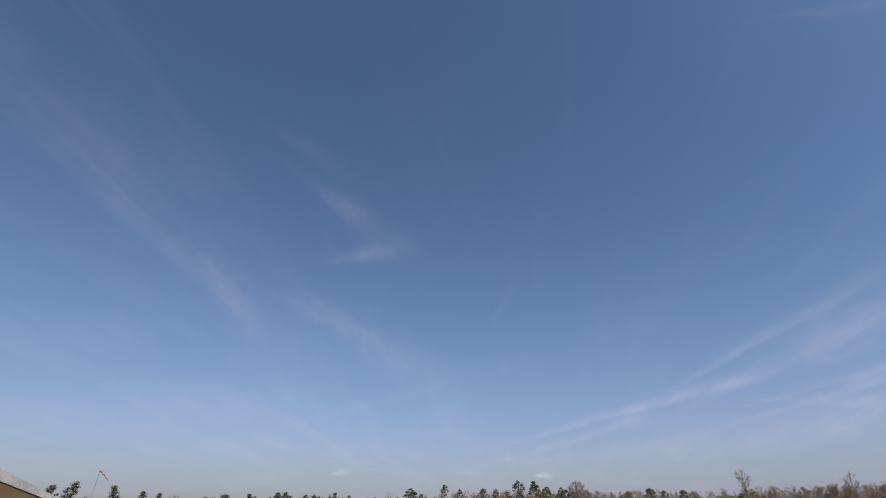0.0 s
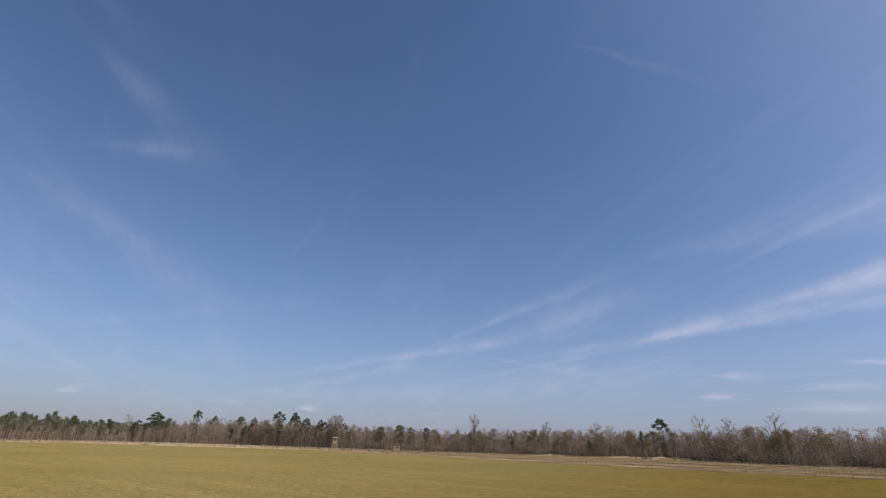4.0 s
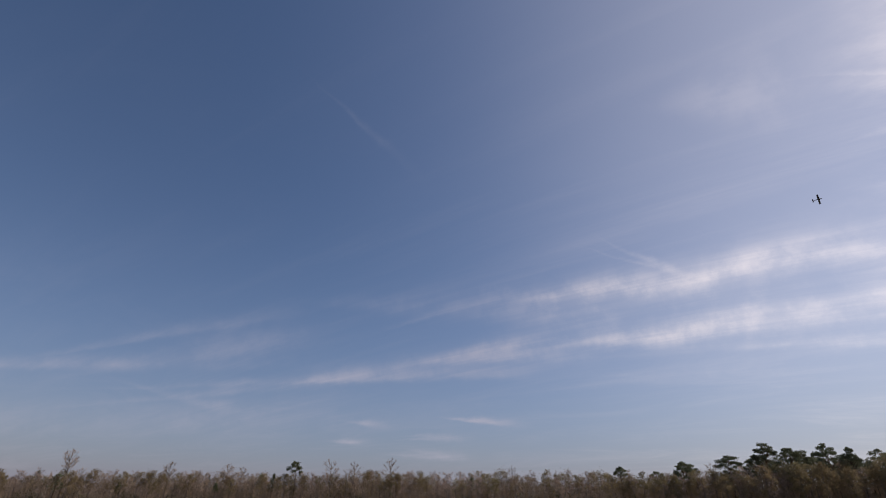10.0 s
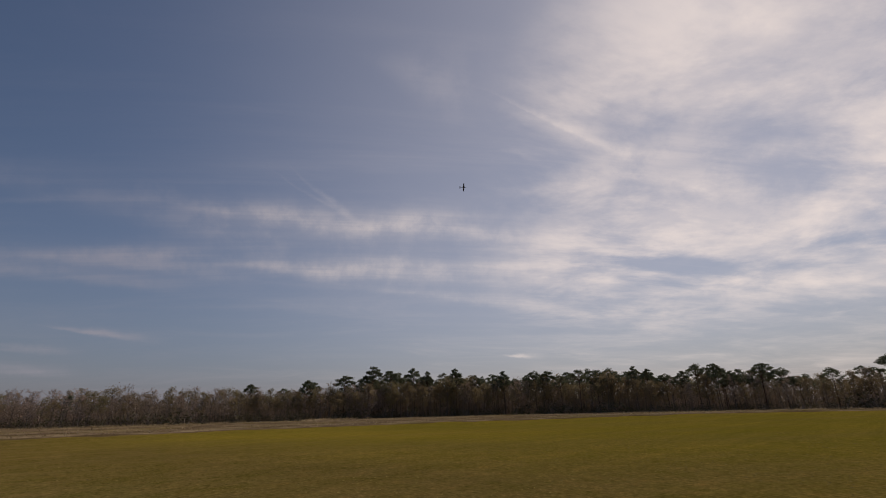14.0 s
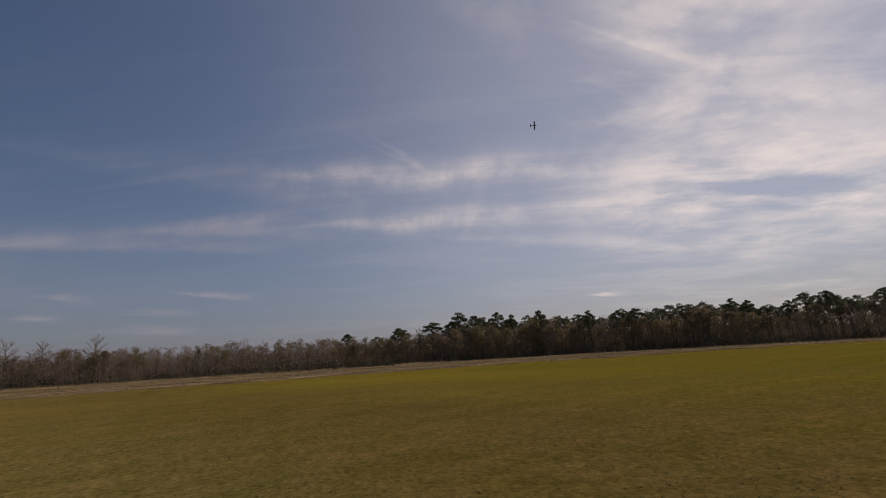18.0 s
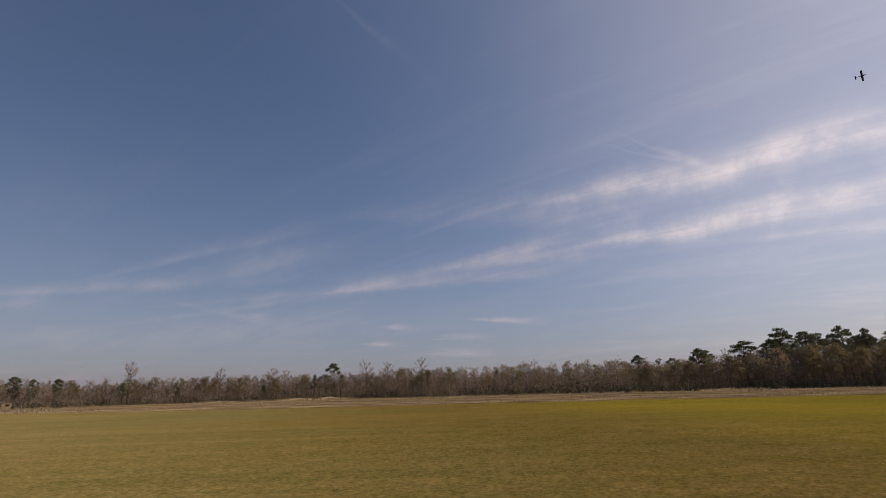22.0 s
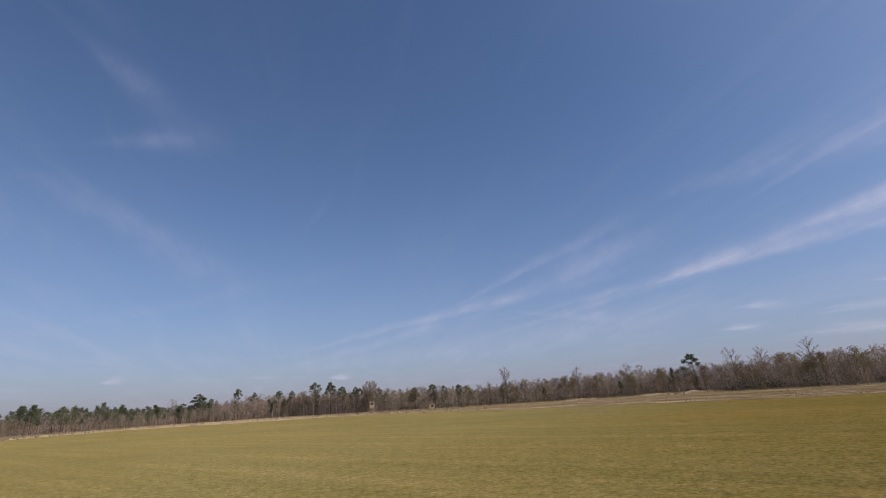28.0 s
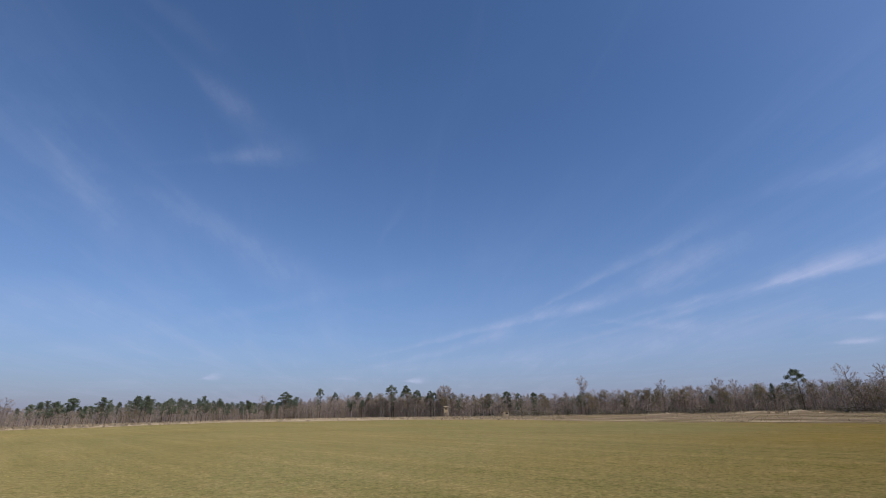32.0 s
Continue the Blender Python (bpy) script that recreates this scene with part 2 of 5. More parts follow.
lowdown = wmath("POWER", 2.718, wmath("MULTIPLY", wmath("MAXIMUM", sep.outputs[2], 0.0), -5.0))
thin = wmath("ADD", thin, wmath("MULTIPLY", wmath("MULTIPLY", wramp(bands, 0.42, 0.78), lowdown), 0.18))
cover = wmath("ADD", wmath("ADD", placed, veil), thin)
cover = wmath("SUBTRACT", 1.0, wmath("POWER", 2.718, wmath("MULTIPLY", cover, -1.15)), clamp=True)
# pale haze that lies on the horizon
low = wmath("POWER", 2.718, wmath("MULTIPLY", wmath("MAXIMUM", sep.outputs[2], 0.0), -6.8))
haze = wmath("MULTIPLY", low, 0.95)
glow = wramp(sunward, 0.3, 1.0)
cloud = wnode("ShaderNodeMix", i0=glow, i6=(5.4, 5.5, 6.6, 1), i7=(15.8, 14.9, 14.4, 1))
cloud.data_type = "RGBA"
W.links.new(glow, cloud.inputs[0])
cloud.inputs[6].default_value, cloud.inputs[7].default_value = (5.4, 5.5, 6.6, 1), (15.8, 14.9, 14.4, 1)
both = W.nodes.new("ShaderNodeMix")
both.data_type = "RGBA"
W.links.new(cover, both.inputs[0])
misty = W.nodes.new("ShaderNodeMix")
misty.data_type = "RGBA"
W.links.new(haze, misty.inputs[0])
clear = W.nodes.new("ShaderNodeMix")
clear.data_type, clear.blend_type = "RGBA", "MULTIPLY"
clear.inputs[0].default_value = 1.0
W.links.new(sky.outputs[0], clear.inputs[6])
# the clear sky is deeper on the side away from the sun's half
eastward = wmath("MULTIPLY_ADD", wdot(way, aim(95, 0)), 0.5, 0.5, clamp=True)
depth = W.nodes.new("ShaderNodeMix")
depth.data_type = "RGBA"
W.links.new(eastward, depth.inputs[0])
depth.inputs[6].default_value, depth.inputs[7].default_value = (0.84, 0.90, 0.93, 1), (0.98, 1.05, 1.09, 1)
W.links.new(depth.outputs[2], clear.inputs[7])
W.links.new(clear.outputs[2], misty.inputs[6])
mist = W.nodes.new("ShaderNodeMix")
mist.data_type = "RGBA"
W.links.new(eastward, mist.inputs[0])
mist.inputs[6].default_value, mist.inputs[7].default_value = (2.40, 2.20, 2.80, 1), (2.50, 2.49, 3.50, 1)
W.links.new(mist.outputs[2], misty.inputs[7])
W.links.new(misty.outputs[2], both.inputs[6])
W.links.new(cloud.outputs[2], both.inputs[7])
back = wnode("ShaderNodeBackground", Color=both.outputs[2], Strength=0.1045)
W.links.new(back.outputs[0], wnode("ShaderNodeOutputWorld").inputs[0])

sun = new("sun", bpy.data.lights.new("sun", "SUN"))
sun.data.energy, sun.data.angle, sun.data.color = 3.7, radians(1.0), (1.0, 0.92, 0.79)
sun.matrix_world = look(aim(SUN_AZ, SUN_EL) * 200, (0, 0, 0))

# ---- materials ----
def nodes_of(name):
    m = bpy.data.materials.new(name)
    m.use_nodes = True
    return m, m.node_tree, m.node_tree.nodes["Principled BSDF"]


def ramp_of(nt, fac, stops):
    r = nt.nodes.new("ShaderNodeValToRGB")
    els = r.color_ramp.elements
    while len(els) < len(stops):
        els.new(0.5)
    for e, (p, c) in zip(els, stops):
        e.position, e.color = p, (*c, 1)
    nt.links.new(fac, r.inputs[0])
    return r.outputs[0]


def noise_of(nt, scale, detail=6.0, rough=0.6, stretch=None, space="Object"):
    tc = nt.nodes.new("ShaderNodeTexCoord")
    n = nt.nodes.new("ShaderNodeTexNoise")
    n.inputs["Scale"].default_value, n.inputs["Detail"].default_value, n.inputs["Roughness"].default_value = scale, detail, rough
    if stretch:
        mp = nt.nodes.new("ShaderNodeMapping")
        mp.inputs["Scale"].default_value = stretch
        nt.links.new(tc.outputs[space], mp.inputs[0])
        nt.links.new(mp.outputs[0], n.inputs["Vector"])
    else:
        nt.links.new(tc.outputs[space], n.inputs["Vector"])
    return n.outputs[0]


def mix_of(nt, fac, a, b, kind="MIX"):
    m = nt.nodes.new("ShaderNodeMix")
    m.data_type, m.blend_type = "RGBA", kind
    for sock, v in ((m.inputs[0], fac), (m.inputs[6], a), (m.inputs[7], b)):
        if isinstance(v, bpy.types.NodeSocket):
            nt.links.new(v, sock)
        elif isinstance(v, (int, float)):
            sock.default_value = v
        else:
            sock.default_value = (*v, 1)
    return m.outputs[2]


def bump_of(nt, bsdf, height, strength, dist):
    b = nt.nodes.new("ShaderNodeBump")
    b.inputs["Strength"].default_value, b.inputs["Distance"].default_value = strength, dist
    nt.links.new(height, b.inputs["Height"])
    nt.links.new(b.outputs[0], bsdf.inputs["Normal"])


def surface(name, dark, light, scale, rough=0.85, bump=0.3, dist=0.01, stretch=None, vary=0.0, island=0.0, metal=0.0, through=0.0, retro=0.0, tint=None):
    """A two-tone noisy material; vary: spread between objects, island: between loose pieces of a mesh."""
    m, nt, b = nodes_of(name)
    n = noise_of(nt, scale, stretch=stretch)
    col = ramp_of(nt, n, [(0.3, dark), (0.7, light)])
    big = noise_of(nt, scale * 0.13, 3.0)
    col = mix_of(nt, 0.45, col, ramp_of(nt, big, [(0.3, [c * 0.62 for c in dark]), (0.7, [min(1, c * 1.18) for c in light])]))
    if tint:
        col = mix_of(nt, 1.0, col, ramp_of(nt, noise_of(nt, 0.06, 4.0, 0.6), [(0.38, tint), (0.62, (1.0, 1.0, 1.0))]), "MULTIPLY")
    for amount, node, out in ((vary, "ShaderNodeObjectInfo", "Random"), (island, "ShaderNodeNewGeometry", "Random Per Island")):
        if amount:
            r = nt.nodes.new(node).outputs[out]
            col = mix_of(nt, 1.0, col, ramp_of(nt, r, [(0.0, (1 - amount,) * 3), (1.0, (1.0, 1.0, 1.0))]), "MULTIPLY")
    nt.links.new(col, b.inputs["Base Color"])
    b.inputs["Roughness"].default_value, b.inputs["Metallic"].default_value = rough, metal
    if rough > 0.8:
        b.inputs["Specular IOR Level"].default_value, b.inputs["Diffuse Roughness"].default_value = 0.12, retro
    if bump:
        bump_of(nt, b, n, bump, dist)
    if through:
        t = nt.nodes.new("ShaderNodeBsdfTranslucent")
        nt.links.new(col, t.inputs[0])
        s = nt.nodes.new("ShaderNodeMixShader")
        s.inputs[0].default_value = through
        nt.links.new(b.outputs[0], s.inputs[1])
        nt.links.new(t.outputs[0], s.inputs[2])
        nt.links.new(s.outputs[0], nt.nodes["Material Output"].inputs[0])
    return m


BARK = surface("grey_bark", (0.17, 0.136, 0.112), (0.37, 0.31, 0.262), 3.0, stretch=(1, 1, 0.2), vary=0.35)
PALE_BARK = surface("pale_bark", (0.26, 0.215, 0.18), (0.50, 0.43, 0.37), 3.0, stretch=(1, 1, 0.2), island=0.55)
PINE_BARK = surface("pine_bark", (0.09, 0.06, 0.045), (0.22, 0.15, 0.11), 3.0, stretch=(1, 1, 0.3), vary=0.3)
TWIG = surface("bare_twigs", (0.45, 0.345, 0.292), (0.70, 0.555, 0.480), 0.35, bump=0, island=0.22, vary=0.2, through=0.3, tint=(0.84, 0.85, 0.72))
BUD = surface("budding_twigs", (0.315, 0.272, 0.150), (0.55, 0.480, 0.280), 0.35, bump=0, island=0.25, vary=0.3, through=0.5, tint=(0.92, 0.80, 0.85))
NEEDLE = surface("pine_needles", (0.155, 0.163, 0.106), (0.315, 0.328, 0.218), 0.5, bump=0, island=0.25, vary=0.2, through=0.25, tint=(0.78, 0.88, 0.78))
DRY = surface("dry_grass", (0.44, 0.340, 0.200), (0.70, 0.56, 0.36), 0.3, bump=0, island=0.4, through=0.5)
MARSH = surface("marsh_grass", (0.24, 0.182, 0.112), (0.43, 0.335, 0.21), 0.12, bump=0, island=0.5, through=0.5)
HUMMOCK = surface("grass_hummocks", (0.15, 0.112, 0.024), (0.40, 0.30, 0.08), 0.9, bump=0, island=0.5, retro=0.4, through=0.4)
BUSH = surface("dark_bush", (0.10, 0.094, 0.052), (0.23, 0.21, 0.118), 0.3, bump=0, island=0.5, through=0.15)


def lined_noise(nt, way, along, across, detail=5.0, rough=0.6):
    """Noise drawn out along a direction of the field; the two scales are per metre."""
    tc = nt.nodes.new("ShaderNodeTexCoord")
    comb = nt.nodes.new("ShaderNodeCombineXYZ")
    for i, v in enumerate(((way[0] * along, way[1] * along, 0), (-way[1] * across, way[0] * across, 0))):
        d = nt.nodes.new("ShaderNodeVectorMath")
        d.operation, d.inputs[1].default_value = "DOT_PRODUCT", v
        nt.links.new(tc.outputs["Object"], d.inputs[0])
        nt.links.new(d.outputs["Value"], comb.inputs[i])
    n = nt.nodes.new("ShaderNodeTexNoise")
    n.inputs["Scale"].default_value, n.inputs["Detail"].default_value, n.inputs["Roughness"].default_value = 1.0, detail, rough
    nt.links.new(comb.outputs[0], n.inputs["Vector"])
    return n.outputs[0]


MOWING = (0.48, -0.877)               # the way the mower went


def grass_colour(nt):
    """Winter grass: dry and pale towards the west, lush towards the east; gives its colour and its relief."""
    fine = noise_of(nt, 9.0, 8.0, 0.75)
    patch = noise_of(nt, 0.55, 8.0, 0.72)
    wide = noise_of(nt, 0.035, 4.0, 0.55)
    stripes = noise_of(nt, 0.16, 4.0, 0.6, stretch=(0.9, 0.14, 1.0))
    clump = noise_of(nt, 3.2, 10.0, 0.82)
    rows = lined_noise(nt, MOWING, 0.035, 0.75, 5.0, 0.62)
    thatch = noise_of(nt, 1.3, 7.0, 0.7)
    green = ramp_of(nt, fine, [(0.30, (0.091, 0.066, 0.016)), (0.5, (0.198, 0.143, 0.039)), (0.72, (0.312, 0.226, 0.072))])
    straw = ramp_of(nt, fine, [(0.30, (0.132, 0.090, 0.026)), (0.5, (0.248, 0.169, 0.060)), (0.72, (0.388, 0.272, 0.110))])
    dry = ramp_of(nt, fine, [(0.30, (0.132, 0.109, 0.041)), (0.5, (0.252, 0.202, 0.089)), (0.72, (0.415, 0.332, 0.168))])
    lush = ramp_of(nt, fine, [(0.30, (0.140, 0.106, 0.013)), (0.5, (0.300, 0.229, 0.031)), (0.72, (0.455, 0.348, 0.062))])
    col = mix_of(nt, ramp_of(nt, patch, [(0.38, (0, 0, 0)), (0.66, (1, 1, 1))]), green, straw)
    tc = nt.nodes.new("ShaderNodeTexCoord")
    dot = nt.nodes.new("ShaderNodeVectorMath")
    dot.operation, dot.inputs[1].default_value = "DOT_PRODUCT", (0.0116, -0.0138, 0.0)
    nt.links.new(tc.outputs["Object"], dot.inputs[0])
    side = nt.nodes.new("ShaderNodeMath")
    side.operation, side.inputs[1].default_value, side.inputs[2].default_value = "MULTIPLY_ADD", 0.7, 0.10
    nt.links.new(wide, side.inputs[0])
    east = nt.nodes.new("ShaderNodeMath")
    east.operation = "ADD"
    nt.links.new(dot.outputs["Value"], east.inputs[0])
    nt.links.new(side.outputs[0], east.inputs[1])
    col = mix_of(nt, ramp_of(nt, east.outputs[0], [(0.22, (0.8, 0.8, 0.8)), (0.52, (0, 0, 0))]), col, dry)
    col = mix_of(nt, ramp_of(nt, east.outputs[0], [(0.64, (0, 0, 0)), (1.0, (0.8, 0.8, 0.8))]), col, lush)
    col = mix_of(nt, ramp_of(nt, stripes, [(0.45, (0, 0, 0)), (0.72, (0.35, 0.35, 0.35))]), col, straw)
    col = mix_of(nt, 1.0, col, ramp_of(nt, clump, [(0.30, (0.54, 0.58, 0.52)), (0.50, (0.97, 0.98, 0.96)), (0.70, (1.44, 1.38, 1.34))]), "MULTIPLY")
    col = mix_of(nt, 1.0, col, ramp_of(nt, rows, [(0.34, (0.91, 0.93, 0.90)), (0.52, (1.0, 1.0, 1.0)), (0.66, (1.12, 1.09, 1.10))]), "MULTIPLY")
    col = mix_of(nt, 1.0, col, ramp_of(nt, thatch, [(0.34, (0.86, 0.92, 0.80)), (0.55, (1.0, 1.0, 1.0)), (0.72, (1.16, 1.06, 1.04))]), "MULTIPLY")
    col = mix_of(nt, 1.0, col, ramp_of(nt, wide, [(0.3, (0.80, 0.84, 0.78)), (0.7, (1.08, 1.04, 1.0))]), "MULTIPLY")
    specks = noise_of(nt, 8.0, 2.0, 0.5)
    col = mix_of(nt, 1.0, col, ramp_of(nt, specks, [(0.27, (0.70, 0.68, 0.66)), (0.34, (1.0, 1.0, 1.0))]), "MULTIPLY")
    return col, fine


def grass_ground():
    m, nt, b = nodes_of("mown_grass")
    col, fine = grass_colour(nt)
    nt.links.new(col, b.inputs["Base Color"])
    b.inputs["Roughness"].default_value = 0.95
    b.inputs["Specular IOR Level"].default_value, b.inputs["Diffuse Roughness"].default_value = 0.0, 0.5
    bump_of(nt, b, fine, 0.25, 0.012)
    return m


GRASS = grass_ground()


def verge_ground():
    m, nt, b = nodes_of("dry_verge")
    fine, mid, wide = noise_of(nt, 2.5, 6.0, 0.7), noise_of(nt, 0.13, 8.0, 0.75), noise_of(nt, 0.05, 5.0, 0.6)
    olive = ramp_of(nt, fine, [(0.3, (0.125, 0.094, 0.036)), (0.7, (0.275, 0.206, 0.086))])
    brown = ramp_of(nt, fine, [(0.3, (0.135, 0.093, 0.060)), (0.7, (0.295, 0.208, 0.135))])
    tan = ramp_of(nt, fine, [(0.3, (0.28, 0.208, 0.124)), (0.7, (0.50, 0.382, 0.236))])
    col = mix_of(nt, ramp_of(nt, wide, [(0.42, (0, 0, 0)), (0.58, (1, 1, 1))]), olive, brown)
    col = mix_of(nt, ramp_of(nt, mid, [(0.46, (0, 0, 0)), (0.60, (0.9, 0.9, 0.9))]), col, tan)
    drawn = lined_noise(nt, (0.35, -0.937), 0.010, 0.050, 7.0, 0.74)
    col = mix_of(nt, 1.0, col, ramp_of(nt, drawn, [(0.34, (0.48, 0.45, 0.42)), (0.46, (0.95, 0.95, 0.95)), (0.60, (1.0, 1.0, 1.0)), (0.72, (1.45, 1.42, 1.40))]), "MULTIPLY")
    # bleached straw along the western woods
    tc = nt.nodes.new("ShaderNodeTexCoord")
    west = nt.nodes.new("ShaderNodeVectorMath")
    west.operation, west.inputs[1].default_value = "DOT_PRODUCT", (-0.012, 0.0, 0.0)
    nt.links.new(tc.outputs["Object"], west.inputs[0])
    reach = nt.nodes.new("ShaderNodeMath")
    reach.operation, reach.inputs[1].default_value = "ADD", 0.75
    nt.links.new(west.outputs["Value"], reach.inputs[0])
    pale = ramp_of(nt, fine, [(0.3, (0.34, 0.255, 0.150)), (0.7, (0.60, 0.465, 0.30))])
    col = mix_of(nt, ramp_of(nt, reach.outputs[0], [(0.0, (0, 0, 0)), (0.55, (0.75, 0.75, 0.75))]), col, pale)
    # the mown field runs out into it raggedly
    mown = nt.nodes.new("ShaderNodeAttribute")
    mown.attribute_name = "mown"
    rag = nt.nodes.new("ShaderNodeMath")
    rag.operation, rag.inputs[1].default_value = "MULTIPLY_ADD", 1.3
    nt.links.new(noise_of(nt, 0.11, 7.0, 0.7), rag.inputs[0])
    nt.links.new(mown.outputs["Fac"], rag.inputs[2])
    col = mix_of(nt, 1.0, col, ramp_of(nt, rag.outputs[0], [(0.62, (1, 1, 1)), (0.76, (0.60, 0.57, 0.54)), (0.95, (0.66, 0.63, 0.58))]), "MULTIPLY")
    grass, _ = grass_colour(nt)
    col = mix_of(nt, ramp_of(nt, rag.outputs[0], [(0.95, (0, 0, 0)), (1.25, (1, 1, 1))]), col, grass)
    nt.links.new(col, b.inputs["Base Color"])
    b.inputs["Roughness"].default_value = 0.95
    b.inputs["Specular IOR Level"].default_value, b.inputs["Diffuse Roughness"].default_value = 0.0, 0.4
    bump_of(nt, b, fine, 0.6, 0.1)
    return m


VERGE = verge_ground()
UNDER = surface("brown_understory", (0.29, 0.217, 0.170), (0.53, 0.410, 0.330), 0.2, bump=0, island=0.25, through=0.18, tint=(0.80, 0.84, 0.70))
BLADE = surface("grass_blades", (0.155, 0.114, 0.013), (0.29, 0.210, 0.044), 0.35, bump=0, island=0.4, through=0.40, retro=0.4)
LITTER = surface("leaf_litter", (0.15, 0.115, 0.080), (0.30, 0.23, 0.16), 0.8, bump=0.5, dist=0.1)

# ---- the lie of the land ----
EDGE = [(-62, 92), (-36, 98), (-31, 101), (-28.5, 128), (-25, 160), (-20, 174), (-15, 198), (-10, 246), (-4, 285), (5, 290), (13, 240), (22, 206), (32, 210), (45, 205), (55, 178), (65, 152),
        (80, 140), (92, 141), (104, 150), (116, 150), (130, 136), (150, 126), (170, 126)]        # azimuth, metres to the wood's edge
CROWN = [(-62, 1.9), (-35, 1.5), (-28, 1.1), (-22, 1.4), (-17, 1.75), (-10, 1.55), (-6, 1.35), (0, 1.9), (10, 2.2), (18, 2.0), (28, 1.85), (36, 2.0),
         (42, 2.2), (50, 2.15), (56, 2.55), (62, 2.65), (70, 2.70), (82, 2.75), (88, 2.95), (93, 3.20), (98, 3.60), (107, 3.68), (125, 3.50), (138, 3.1), (144, 2.2), (150, 2.4), (170, 2.6)]
FIELD = [(-62, 80), (-36, 84), (-31, 88), (-28, 100), (-25, 111), (-20, 116), (-15, 136), (-10, 155), (0, 142), (10, 138), (20, 112), (30, 80), (40, 66), (50, 60), (68, 57), (80, 57), (90, 60), (104, 66), (114, 69),
         (123, 77), (134, 90), (150, 93), (170, 93)]                                   # metres to where the mown grass ends


def along_edge(table, az):
    xs, ys = zip(*table)
    return float(np.interp(az, xs, ys))


def spot(az, dist, z=0.0):
    a = radians(az)
    return Vector((math.sin(a) * dist, math.cos(a) * dist, z))


def mesh_of(name, verts, faces, mats, slots=None):
    me = bpy.data.meshes.new(name)
    me.from_pydata([tuple(v) for v in verts], [], [tuple(int(i) for i in f) for f in faces])
    for m in mats if isinstance(mats, (list, tuple)) else [mats]:
        me.materials.append(m)
    if slots is not None:
        me.polygons.foreach_set("material_index", np.asarray(slots, dtype=np.int32))
    me.update()
    return me


def part(name, bm, material, parent, label=""):
    """Links a bmesh as one mesh object under a thing or a part."""
    me = bpy.data.meshes.new(name)
    bm.to_mesh(me)
    bm.free()
    me.materials.append(material)
    ob = new(name, me)
    ob.parent = parent
    if label:
        tagged(ob, label)
    return ob


def thing(name, label, category, m=None, group=""):
    ob = new(name)
    ob.empty_display_size = 0.3
    if m is not None:
        ob.matrix_basis = m
    return tagged(ob, label, category, group)


def ground_z(x, y):
    p = Vector((x, y, 0))
    return 0.05 * noise.noise(p * 0.03) * min(1, p.length / 60)


# one sheet of ground to the horizon, finer near the middle
rings = [0, 4, 8, 14, 22, 34, 50, 75, 110, 150, 200, 270, 350, 480, 700, 1100, 1800, 3000, 4600]
gv, gf, n_seg = [(0, 0, 0)], [], 96
for r in rings[1:]:
    for k in range(n_seg):
        p = spot(360 * k / n_seg, r)
        gv.append((p.x, p.y, ground_z(p.x, p.y)))
for k in range(n_seg):
    gf.append((0, 1 + (k + 1) % n_seg, 1 + k))
for i in range(len(rings) - 2):
    for k in range(n_seg):
        a, b = 1 + i * n_seg + k, 1 + i * n_seg + (k + 1) % n_seg
        gf.append((a, b, b + n_seg, a + n_seg))
ground = tagged(new("ground", mesh_of("ground", gv, gf, GRASS)), "wide mown airfield of yellow-green winter grass", "ground", kind="structure")


def strip(name, mat, inner, outer, z, label):
    """A sheet along the wood's edge between two distances from it."""
    v, f, mown = [], [], []
    az = np.arange(-62, 170.1, 1.0)
    for i, a in enumerate(az):
        d = along_edge(EDGE, a)
        wob = 5.0 * noise.noise(Vector((a * 0.35, 3.1, inner if not callable(inner) else 0)))
        lo = d - (inner(a) if callable(inner) else inner) + wob
        hi = d + outer
        for j in range(9):
            r = lo + (4.0 * j if j < 5 else 16 + (hi - lo - 16) * (j - 4) / 4)
            p = spot(a, r)
            v.append((p.x, p.y, z + (0.06 if 0 < j else -0.12)))
            mown.append(max(0.0, 1.0 - j / 4.0) if callable(inner) else 0.0)
        if i:
            for j in range(8):
                q = (i - 1) * 9 + j
                f.append((q, q + 1, q + 10, q + 9))
    me = mesh_of(name, v, f, mat)
    me.attributes.new("mown", "FLOAT", "POINT").data.foreach_set("value", mown)
    return tagged(new(name, me), label, name.replace("_", " "), kind="structure")


strip("rough_verge", VERGE, lambda a: along_edge(EDGE, a) - along_edge(FIELD, a) + 6, 6, 0.06, "tan strip of dry uncut grass along the woods")
strip("forest_floor", LITTER, -1.0, 90, 0.13, "brown leaf litter under the trees")

